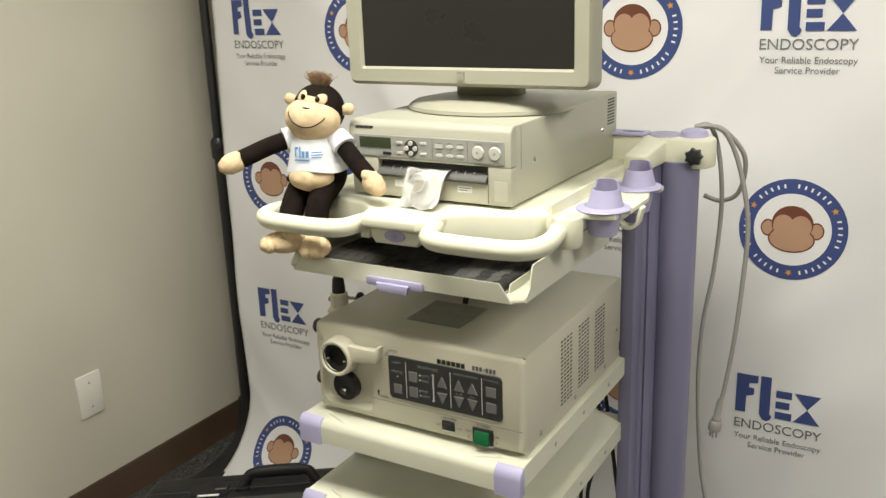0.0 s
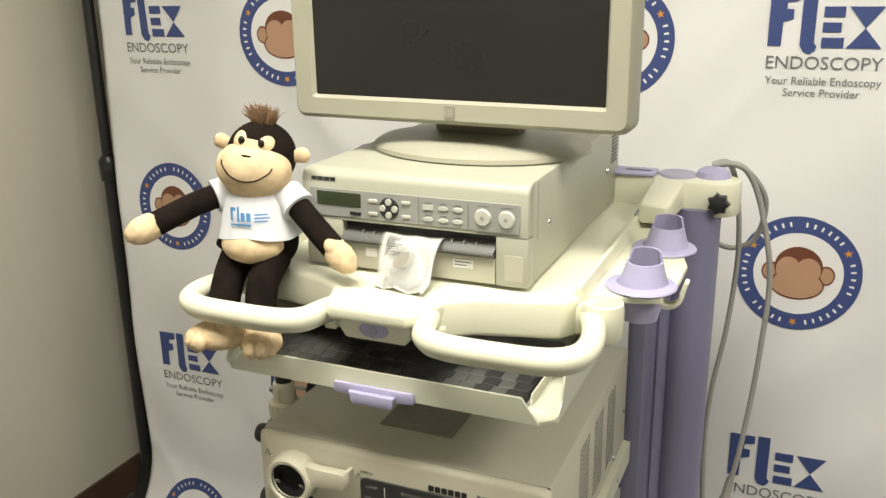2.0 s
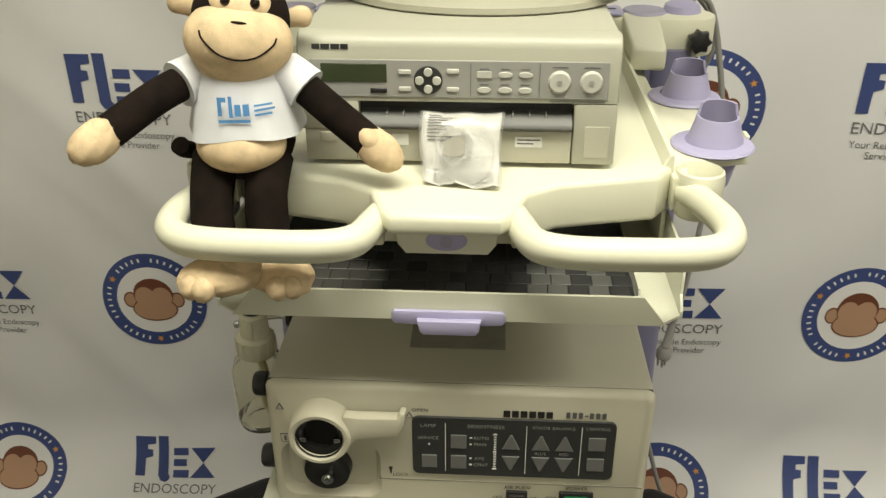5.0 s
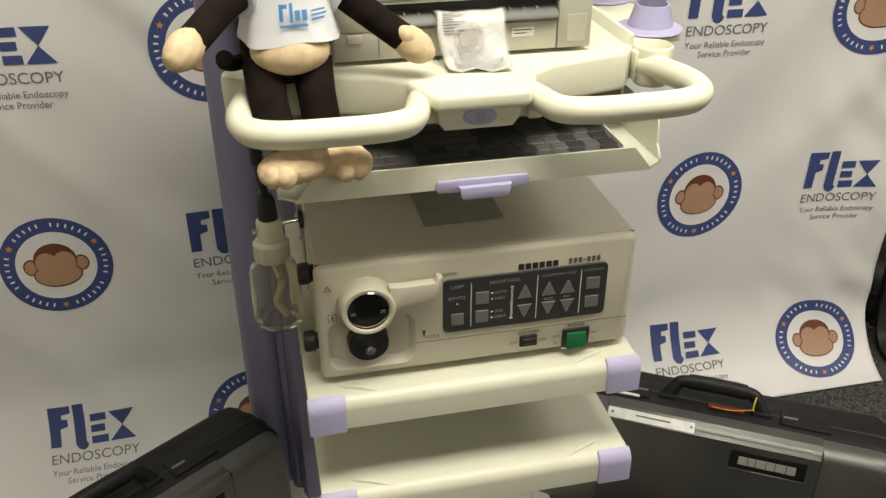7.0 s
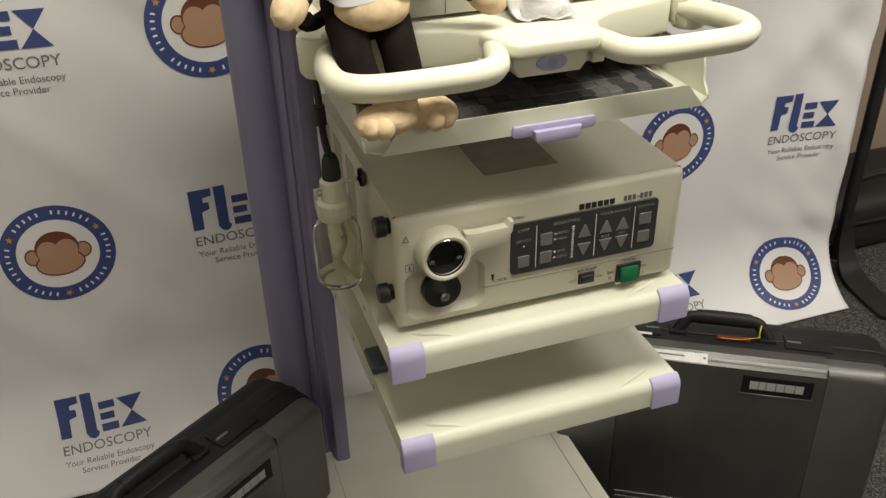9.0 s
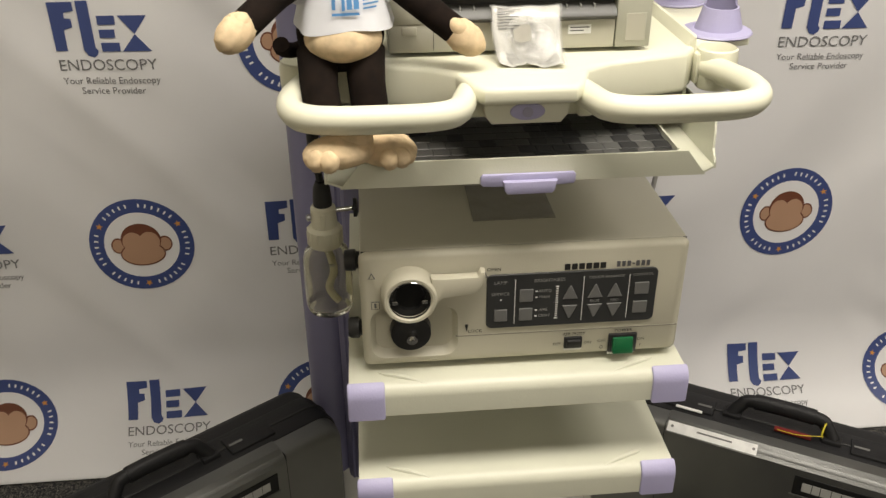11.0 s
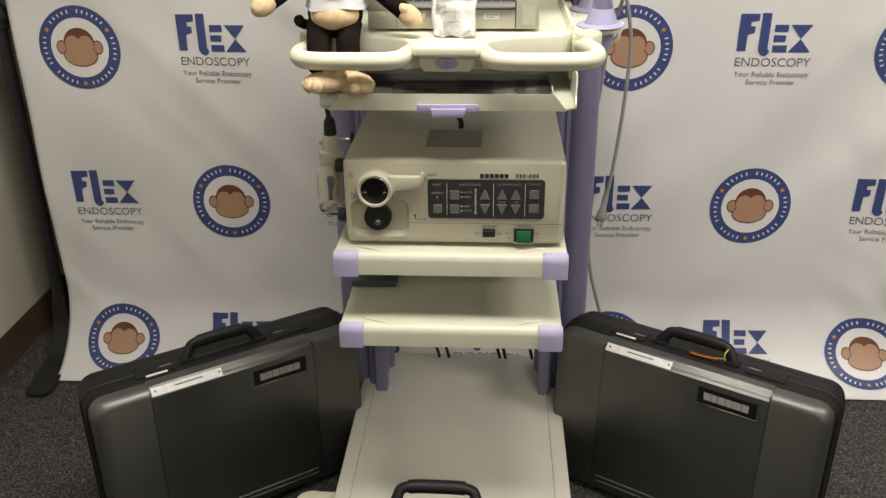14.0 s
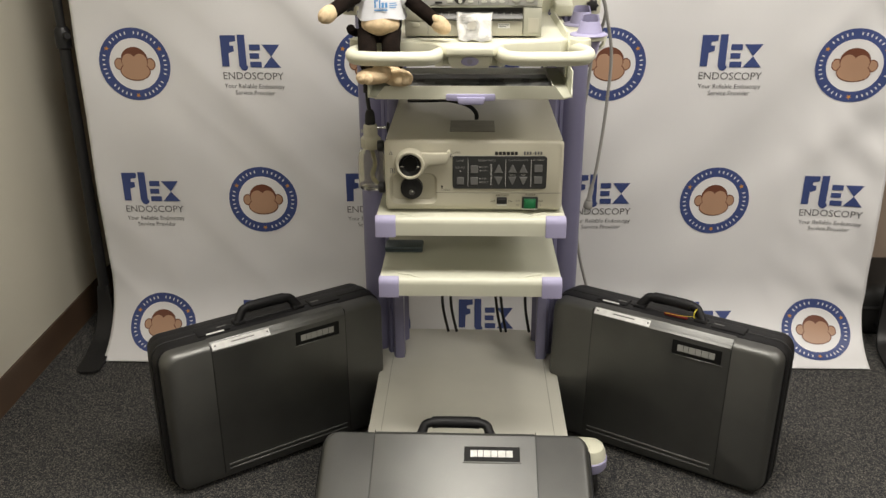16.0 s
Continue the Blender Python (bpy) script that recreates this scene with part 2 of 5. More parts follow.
def prism(poly, z0, z1, r=0.0, seg=2, axis="z", bm=None, mi=0):
    """A polygon (a, b) extruded: axis z: (x, y); axis y: (x, z) along y; axis x: (y, z) along x."""
    put = {"z": lambda a, b, c: (a, b, c), "y": lambda a, b, c: (a, c, b), "x": lambda a, b, c: (c, a, b)}[axis]
    b = bmesh.new()
    v0 = [b.verts.new(put(p, q, z0)) for p, q in poly]
    v1 = [b.verts.new(put(p, q, z1)) for p, q in poly]
    f0, f1 = b.faces.new(v0), b.faces.new(v1)
    n = len(poly)
    for i in range(n):
        b.faces.new((v0[i], v0[(i + 1) % n], v1[(i + 1) % n], v1[i]))
    bmesh.ops.recalc_face_normals(b, faces=b.faces)
    if r:
        bmesh.ops.bevel(b, geom=list(set(f0.edges) | set(f1.edges)), offset=r, segments=seg, profile=0.5, affect="EDGES")
    return join(bm, b, mi)


def rounded(x0, x1, y0, y1, r, n=5):
    pts = []
    for cx, cy, a in ((x1 - r, y1 - r, 0), (x0 + r, y1 - r, 90), (x0 + r, y0 + r, 180), (x1 - r, y0 + r, 270)):
        for i in range(n + 1):
            t = radians(a + 90 * i / n)
            pts.append((cx + r * math.cos(t), cy + r * math.sin(t)))
    return pts


def disc(cx, cy, rx, ry=None, n=28, a0=0.0, a1=360.0):
    ry = rx if ry is None else ry
    full = abs(a1 - a0) >= 360
    m = n if full else n + 1
    return [(cx + rx * math.cos(radians(a0 + (a1 - a0) * i / n)), cy + ry * math.sin(radians(a0 + (a1 - a0) * i / n))) for i in range(m)]


def lathe(profile, n=28, at=None, bm=None, mi=0):
    """Profile of (radius, height), turned round z, then moved by the pose at."""
    b = bmesh.new()
    rings = []
    for r, z in profile:
        if r < 1e-6:
            rings.append([b.verts.new((0, 0, z))])
        else:
            rings.append([b.verts.new((r * math.cos(2 * math.pi * i / n), r * math.sin(2 * math.pi * i / n), z)) for i in range(n)])
    for p, q in zip(rings, rings[1:]):
        for i in range(n):
            j = (i + 1) % n
            loop = [p[i % len(p)], p[j % len(p)], q[j % len(q)], q[i % len(q)]]
            uniq = list(dict.fromkeys(loop))
            if len(uniq) > 2:
                b.faces.new(uniq)
    if at is not None:
        turn(b, at)
    return join(bm, b, mi)


def spline(points, k=8, closed=False):
    """Catmull-Rom through the points."""
    p = [Vector(q) for q in points]
    n = len(p)
    out = []
    for i in range(n if closed else n - 1):
        a, b, c, d = (p[(i - 1) % n], p[i], p[(i + 1) % n], p[(i + 2) % n]) if closed else (p[max(i - 1, 0)], p[i], p[i + 1], p[min(i + 2, n - 1)])
        for j in range(k):
            t = j / k
            out.append(0.5 * ((2 * b) + (c - a) * t + (2 * a - 5 * b + 4 * c - d) * t * t + (3 * b - a - 3 * c + d) * t ** 3))
    if not closed:
        out.append(p[-1])
    return out


def tube(points, radius, n=10, closed=False, bm=None, mi=0, squash=None):
    """A round bar along the points; radius is a number or one for each point; squash: (across, up) factors."""
    b = bmesh.new()
    p = [Vector(q) for q in points]
    m = len(p)
    rad = radius if isinstance(radius, (list, tuple)) else [radius] * m
    rings, last = [], None
    for i in range(m):
        d = (p[(i + 1) % m] - p[(i - 1) % m]) if closed else (p[min(i + 1, m - 1)] - p[max(i - 1, 0)])
        d.normalize()
        if last is None:
            u = d.orthogonal() if abs(d.z) > 0.9 else d.cross(Vector((0, 0, 1)))
        else:
            u = last - d * last.dot(d)
        u.normalize()
        last = u
        w = d.cross(u)
        su, sw = squash or (1, 1)
        rings.append([b.verts.new(p[i] + rad[i] * (su * math.cos(2 * math.pi * j / n) * u + sw * math.sin(2 * math.pi * j / n) * w)) for j in range(n)])
    for i in range(m if closed else m - 1):
        q, s = rings[i], rings[(i + 1) % m]
        for j in range(n):
            b.faces.new((q[j], q[(j + 1) % n], s[(j + 1) % n], s[j]))
    if not closed:
        b.faces.new(rings[0])
        b.faces.new(rings[-1])
    return join(bm, b, mi)


def ball(c, r, m=None, n=16, bm=None, mi=0):
    b = bmesh.new()
    bmesh.ops.create_uvsphere(b, u_segments=n * 2, v_segments=n, radius=1)
    turn(b, Matrix.Translation(c) @ (m or Matrix.Identity(4)) @ Matrix.Diagonal((*r, 1)))
    return join(bm, b, mi)


def letters(text, size, spread=1.0, depth=0.0):
    """The built-in font as flat mesh data in x and y, centred."""
    cu = bpy.data.curves.new("text", "FONT")
    cu.body, cu.size, cu.align_x, cu.align_y, cu.space_character, cu.resolution_u = text, size, "CENTER", "CENTER", spread, 3
    ob = bpy.data.objects.new("text", cu)
    scene.collection.objects.link(ob)
    bpy.context.view_layer.update()
    me = bpy.data.meshes.new_from_object(ob.evaluated_get(bpy.context.evaluated_depsgraph_get()))
    out = [tuple(v.co) for v in me.vertices], [tuple(f.vertices) for f in me.polygons]
    bpy.data.objects.remove(ob)
    bpy.data.meshes.remove(me)
    return out


def writing(name, text, size, m, material, parent, spread=1.0):
    """Flat lettering; m puts its plane (x right, y up) in place."""
    vs, fs = letters(text, size, spread)
    me = bpy.data.meshes.new(name)
    me.from_pydata([tuple(m @ Vector(v)) for v in vs], [], fs)
    me.materials.append(material)
    ob = new(name, me)
    ob.parent = parent
    return ob


FRONT = lambda x, y, z: Matrix.Translation((x, y, z)) @ Matrix.Rotation(radians(90), 4, "X")

# ---- the room ----
XW, YN, XE, YS = -1.385, 1.352, 4.2, -4.2
floor = tagged(part("floor", box(XW, XE, YS, YN, -0.08, 0.0), CARPET), "dark grey speckled office carpet", "floor", kind="structure")
tagged(part("wall_west", box(XW - 0.12, XW, YS, YN, 0, CEILING), WALL), "plain beige painted office wall", "wall", kind="structure")
tagged(part("wall_north", box(XW - 0.12, XE, YN, YN + 0.12, 0, CEILING), WALLN), "plain tan painted wall behind the banner", "wall", kind="structure")
tagged(part("wall_east", box(XE, XE + 0.12, YS, YN + 0.12, 0, CEILING), WALL), "plain beige painted office wall", "wall", kind="structure")
tagged(part("wall_south", box(XW - 0.12, XE + 0.12, YS - 0.12, YS, 0, CEILING), WALL), "plain beige painted office wall", "wall", kind="structure")
tagged(part("ceiling", box(XW - 0.12, XE + 0.12, YS - 0.12, YN + 0.12, CEILING, CEILING + 0.1), CEIL), "white tiled office ceiling", "ceiling", kind="structure")
SK = [(0, 0), (0.016, 0), (0.012, 0.012), (0.010, 0.085), (0.006, 0.1), (0, 0.1)]
tagged(part("baseboard", prism([(XW + a, b) for a, b in SK], YS, YN - 0.012, axis="y"), SKIRT), "brown vinyl baseboard along the beige wall", "baseboard", kind="structure")
tagged(part("baseboard", prism([(YN - a, b) for a, b in SK], XW + 0.02, XE, axis="x"), SKIRT), "brown vinyl baseboard along the beige wall", "baseboard", kind="structure")
for px, py, w in PANELS:
    cl = thing("ceiling_light", "flat white fluorescent ceiling panel", "ceiling light", "ceiling panels", at=pose(px, py, CEILING))
    part("frame", box(-0.6, 0.6, -0.3, 0.3, -0.012, 0.0, 0.003), PLATE, cl)
    part("diffuser", box(-0.57, 0.57, -0.27, 0.27, -0.018, -0.013), LENS, cl)

plate = thing("wall_plate", "blank off-white plastic wall plate with screws", "wall plate")
part("cover", box(XW + 0.0005, XW + 0.007, 0.377, 0.459, 0.308, 0.437, 0.003), PLATE, plate)
for z in (0.335, 0.41):
    part("screw", lathe([(0, 0.0015), (0.003, 0.0012), (0.0035, 0)], 12, pose(XW + 0.007, 0.418, z, 0, 90, 0)), STEEL, plate)

# ---- the printed banner on its stand ----
BX0, BX1, BY = -1.198, 1.287, 0.868
TOP = 2.2


def sheet(x, h, off=0.0):
    """A point of the banner: x across, h the height along the cloth, off towards the room."""
    wav = 0.018 * noise.noise(Vector((x * 1.9 + 0.6 * h, h * 0.75, 3.1))) + 0.011 * noise.noise(Vector((x * 4.1 - h * 1.5, h * 1.7, 8.0)))
    wav += 0.009 * noise.noise(Vector((2.6 * (x + 0.6 * h), 0.7 * (h - 0.6 * x), 5.0))) + 0.004 * noise.noise(Vector((6.5 * (x - 0.7 * h), 1.3 * (h + 0.7 * x), 9.0)))
    edge = max(0.0, (x - 0.9) / 0.38) * 0.012 * noise.noise(Vector((x * 13 + h * 6, h * 8, 1.0)))
    wav -= 0.034 * max(0.0, (x - 0.85) / 0.45) ** 2       # the loose edge stands forward
    R = 0.25                  # the cloth curls forward onto the carpet
    bend = R * 1.25           # length of the curl
    if h > bend:
        y, z, ny, nz = BY, h - bend + R * math.sin(1.25) , -1.0, 0.0
    else:
        a = 1.25 * (1 - h / bend)
        y, z = BY - R * (1 - math.cos(a)), R * math.sin(1.25) - R * math.sin(a)
        ny, nz = -math.cos(a), math.sin(a)
    f = min(1.0, h / 0.3)
    return (x, y + (wav + edge) * f + ny * off, z + 0.006 + nz * off)


def lift(z):
    """The height along the cloth of a point z over the floor, on the flat part."""
    return z - 0.25 * math.sin(1.25) + 0.3125


banner = thing("banner", "white vinyl step-and-repeat banner with blue print, curling onto the carpet", "banner")
NX, NH = 240, 220
vs = [sheet(BX0 + (BX1 - BX0) * i / NX, lift(TOP) * j / NH) for j in range(NH + 1) for i in range(NX + 1)]
fs = [(j * (NX + 1) + i, j * (NX + 1) + i + 1, (j + 1) * (NX + 1) + i + 1, (j + 1) * (NX + 1) + i) for j in range(NH) for i in range(NX)]
me = bpy.data.meshes.new("cloth")
me.from_pydata(vs, [], fs)
me.materials.append(BANNER)
me.polygons.foreach_set("use_smooth", [True] * len(me.polygons))
cloth = new("cloth", me)
cloth.parent = banner
sol = cloth.modifiers.new("thickness", "SOLIDIFY")
sol.thickness, sol.offset = 0.0015, -1


class Art:
    """Flat print shapes, laid on the cloth round (cx, ch)."""

    def __init__(self, cx, ch):
        self.c, self.v, self.f, self.m = (cx, ch), [], [], []

    def add(self, pts, faces, mi, off, size=0.955):
        k = len(self.v)
        self.v += [sheet(self.c[0] + p[0] * size, self.c[1] + p[1] * size, off) for p in pts]
        self.f += [tuple(i + k for i in f) for f in faces]
        self.m += [mi] * len(faces)

    def ring(self, cx, cy, r0, r1, mi, off, ry=1.0, n=40, rows=4):
        pts, faces = [], []
        for j in range(rows + 1):
            r = r0 + (r1 - r0) * j / rows
            pts += [(cx + r * math.cos(2 * math.pi * i / n), cy + ry * r * math.sin(2 * math.pi * i / n)) for i in range(n)]
        for j in range(rows):
            for i in range(n):
                a, b = j * n + i, j * n + (i + 1) % n
                faces.append((a, b, b + n, a + n))
        self.add(pts, faces, mi, off)

    def poly(self, pts, mi, off):
        """A flat shape, cut fine enough to follow the folds."""
        b = bmesh.new()
        b.faces.new([b.verts.new((p[0], p[1], 0)) for p in pts])
        bmesh.ops.triangulate(b, faces=b.faces[:])
        for _ in range(5):
            long = [e for e in b.edges if e.calc_length() > 0.016]
            if not long:
                break
            bmesh.ops.subdivide_edges(b, edges=long, cuts=1)
            bmesh.ops.triangulate(b, faces=b.faces[:])
        b.normal_update()
        b.verts.index_update()
        self.add([v.co[:2] for v in b.verts], [tuple(v.index for v in f.verts) for f in b.faces], mi, off)
        b.free()

    def text(self, body, size, x, y, mi, off, width):
        pts, faces = letters(body, size)
        w = max(p[0] for p in pts) - min(p[0] for p in pts)
        s = width / w
        self.add([(x + p[0] * s, y + p[1]) for p in pts], faces, mi, off)

    def done(self, name, mats, label):
        me = bpy.data.meshes.new(name)
        me.from_pydata(self.v, [], self.f)
        for m in mats:
            me.materials.append(m)
        me.polygons.foreach_set("material_index", self.m)
        ob = new(name, me)
        ob.parent = banner
        ob["label"] = label
        return ob


def badge(cx, ch):
    a = Art(cx, ch)
    R = 0.1150
    a.ring(0, 0, R * 0.72, R, 0, 0.0016)
    a.ring(0, 0, 0.0001, R * 0.72, 1, 0.0016)
    a.ring(0, 0, R * 0.715, R * 0.73, 0, 0.0019, rows=1)
    # lettering of the ring as plain bars, with three stars between
    for w in range(3):
        mid = 90 - 120 * w
        for i in range(12):
            if i == 5:
                continue
            t = radians(mid + 46 - 8.4 * i)
            c, s = math.cos(t), math.sin(t)
            q = []
            for u, r in ((-0.0019, 0.825), (0.0019, 0.825), (0.0021, 0.905), (-0.0021, 0.905)):
                q.append((c * r * R - s * u, s * r * R + c * u))
            a.poly(q, 1, 0.0021)
        t = radians(mid + 60)
        q = []
        for k in range(10):
            r = (0.0085 if k % 2 == 0 else 0.0036)
            q.append((0.86 * R * math.cos(t) + r * math.cos(t + k * math.pi / 5), 0.86 * R * math.sin(t) + r * math.sin(t + k * math.pi / 5)))
        a.poly(q, 2, 0.0022)
    # a plain rounded emblem in brown and tan
    for sx in (-1, 1):
        a.ring(sx * 0.0510, 0.001, 0.0001, 0.0162, 3, 0.0020, 1.22, 20, 2)
        a.ring(sx * 0.0510, 0.001, 0.0001, 0.0132, 4, 0.0024, 1.22, 20, 2)
    a.ring(0, 0.014, 0.0001, 0.0440, 3, 0.0026, 0.93, 32, 3)
    a.ring(0, -0.0215, 0.0001, 0.0496, 3, 0.00275, 0.62, 32, 3)
    for sx in (-1, 1):
        a.ring(sx * 0.0183, 0.0085, 0.0001, 0.0226, 4, 0.0031, 1.12, 24, 2)
    a.ring(0, -0.0215, 0.0001, 0.0466, 4, 0.0033, 0.59, 32, 3)
    return a.done("printed_badge", (BLUE, ART_WHITE, STAR, BROWN, TANINK), "round blue printed badge with a brown emblem")


def mark(cx, ch):
    a = Art(cx, ch)
    o = 0.0021
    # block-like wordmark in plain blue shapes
    a.poly([(-0.095, 0.092), (-0.046, 0.092), (-0.046, 0.074), (-0.066, 0.071), (-0.066, 0.060), (-0.054, 0.059), (-0.054, 0.042), (-0.071, 0.037), (-0.072, -0.006), (-0.095, -0.006)], 0, o)
    a.poly([(-0.040, 0.094), (-0.016, 0.094), (-0.016, 0.0), (-0.011, -0.006), (-0.014, -0.014), (-0.022, -0.020), (-0.033, -0.016), (-0.040, -0.004)], 0, o)
    for z0, z1, x1 in ((0.046, 0.064, 0.031), (0.0195, 0.0365, 0.027), (-0.008, 0.010, 0.033)):
        a.poly([(-0.004, z1), (x1, z1), (x1, z0), (-0.004, z0)], 0, o)
    a.poly([(0.037, 0.064), (0.094, 0.064), (0.066, 0.027)], 0, o)
    a.poly([(0.066, 0.027), (0.095, -0.008), (0.037, -0.008)], 0, o)
    a.text("ENDOSCOPY", 0.033, 0.002, -0.0365, 1, o, 0.196)
    a.text("Your Reliable Endoscopy", 0.0205, 0.004, -0.0690, 1, o, 0.196)
    a.text("Service Provider", 0.0205, 0.004, -0.0905, 1, o, 0.130)
    return a.done("printed_logo", (BLUE, PRINTGREY), "blue block logo with grey lettering below")


COLS = [-1.0225 + 0.3605 * i for i in range(7)]
for r, z in enumerate((1.787, 1.357, 0.937, 0.505, 0.075)):
    for c, x in enumerate(COLS):
        h = lift(z) if r < 4 else lift(0.505) - 0.438
        (mark if (r + c) % 2 else badge)(x, h)

stand = thing("banner_stand", "black metal telescopic stand carrying the banner", "stand")
for sx, x in ((-1, -1.243), (1, 1.402)):
    part("pole", tube([(x, 0.895, 0.03), (x, 0.895, 1.02)], 0.0175, 16), BLACK, stand)
    part("pole", tube([(x, 0.895, 1.0), (x, 0.895, 2.24)], 0.0135, 16), BLACK, stand)
    part("collar", lathe([(0.0175, -0.035), (0.023, -0.03), (0.024, 0.02), (0.017, 0.032)], 18, pose(x, 0.895, 1.02)), BLACK, stand)
    part("clamp_knob", tube([(x, 0.895, 1.03), (x + sx * -0.03, 0.86, 1.03)], [0.006, 0.01], 10), BLACK, stand)
    # the foot is a flat bar that sweeps forward and back from the pole
    k = 0.025 if sx < 0 else -0.035
    pts = spline([(x, 0.885, 0.19), (x + 0.05 * k, 0.872, 0.10), (x + 0.2 * k, 0.835, 0.035), (x + 0.5 * k, 0.76, 0.012), (x + k, 0.615, 0.009)], 8)
    b = bmesh.new()
    rows = []
    for i, p in enumerate(pts):
        f = i / (len(pts) - 1)
        w = 0.018 + 0.02 * min(1.0, f * 1.6)
        if f > 0.94:
            w *= math.sqrt(max(0.12, 1 - ((f - 0.94) / 0.07) ** 2))
        d = (pts[min(i + 1, len(pts) - 1)] - pts[max(i - 1, 0)]).normalized()
        u = Vector((1, 0.0, 0))
        n_ = d.cross(u).normalized() * 0.004
        rows.append([b.verts.new(p - u * w - n_), b.verts.new(p + u * w - n_), b.verts.new(p + u * w + n_), b.verts.new(p - u * w + n_)])
    for p, q in zip(rows, rows[1:]):
        for j in range(4):
            b.faces.new((p[j], p[(j + 1) % 4], q[(j + 1) % 4], q[j]))
    b.faces.new(rows[0])
    b.faces.new(rows[-1])
    part("foot", b, BLACK, stand)
    part("foot", tube([(x, 0.9, 0.06), (x, 1.0, 0.02), (x, 1.16, 0.014)], [0.014, 0.018, 0.022], 12, squash=(1.0, 0.5)), BLACK, stand)
part("crossbar", tube([(-1.243, 0.895, 2.225), (1.402, 0.895, 2.225)], 0.014, 14), BLACK, stand)

bag = thing("black_bag", "black soft equipment bag lying on the carpet by the wall", "bag")
b = box(1.275, 2.05, 0.935, 1.235, 0.002, 0.175, 0.05, 4)
for v in b.verts:
    v.co += Vector((0, 0.012, 0.012)) * noise.noise(v.co * 9)
part("body", b, RUBBER, bag)
part("zip_seam", tube(spline([(1.30, 0.937, 0.105), (1.5, 0.931, 0.11), (1.8, 0.932, 0.105), (2.02, 0.937, 0.108)], 6), 0.006, 8), BLACK, bag)
part("strap", tube(spline([(1.45, 0.98, 0.172), (1.50, 1.02, 0.198), (1.65, 1.04, 0.205), (1.80, 1.02, 0.198), (1.85, 0.98, 0.172)], 6), 0.011, 8, squash=(1, 0.4)), BLACK, bag)

# ---- the equipment cart ----
cart = thing("medical_cart", "cream and lavender medical equipment cart on casters", "cart")

# base tray
part("base", prism(rounded(-0.25, 0.25, -0.01, 0.615, 0.03), 0.135, 0.18, 0.006), BASEM, cart)
for s in (-1, 1):
    part("inlay_line", box(s * 0.216 - 0.0005, s * 0.216 + 0.0005, 0.0, 0.43, 0.1803, 0.1808), LABELG, cart)


def caster(x, y):
    top = part("caster", lathe([(0, 0.153), (0.024, 0.152), (0.035, 0.147), (0.0405, 0.135), (0.0425, 0.118)], 28, pose(x, y, 0)), CREAM, cart)
    part("bumper_ring", lathe([(0.0425, 0.118), (0.0455, 0.116), (0.0455, 0.094), (0.042, 0.088), (0.03, 0.085)], 28, pose(x, y, 0)), LAV, top)
    part("arm", box(min(x, 0.8 * x), max(x, 0.8 * x), y - 0.025, y + 0.025, 0.125, 0.158, 0.008), CREAM, top)
    for s in (-1, 1):
        part("wheel", lathe([(0.012, -0.009), (0.044, -0.009), (0.048, -0.004), (0.048, 0.004), (0.044, 0.009), (0.012, 0.009)], 24, pose(x + s * 0.013, y + 0.01, 0.0485, 0, 90, 0)), RUBBER, top)


for cx in (-0.305, 0.305):
    for cy in (0.055, 0.565):
        caster(cx, cy)


def post(s):
    arc = disc(0.2735, 0.512, 0.035, n=16, a0=-140, a1=140)
    prof = [(0.195, 0.432), (0.203, 0.428), (0.22, 0.43), (0.226, 0.445), (0.226, 0.458), (0.232, 0.462), (0.236, 0.459), (0.238, 0.463), (0.243, 0.468), (0.2455, 0.478)] + arc + [
        (0.245, 0.548), (0.230, 0.552), (0.225, 0.575), (0.19, 0.575), (0.188, 0.545), (0.2, 0.535), (0.2, 0.475), (0.194, 0.46)]
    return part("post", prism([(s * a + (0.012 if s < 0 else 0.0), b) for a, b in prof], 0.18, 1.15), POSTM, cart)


for s in (-1, 1):
    post(s)


# shelves with a rolled front edge and lavender corner caps
def shelf_profile(y0, ztop, zbot, r=0.015, g=0.0):
    pts = [(0.46, ztop + g), (y0 + r, ztop + g)]
    pts += [(y0 + r - (r + g) * math.sin(radians(a)), ztop - r + (r + g) * math.cos(radians(a))) for a in (15, 30, 45, 60, 75, 90)]
    return pts + [(y0 - g, zbot - g), (y0 + 0.006, zbot - g), (y0 + 0.006, ztop - 0.012), (0.46, ztop - 0.012)]


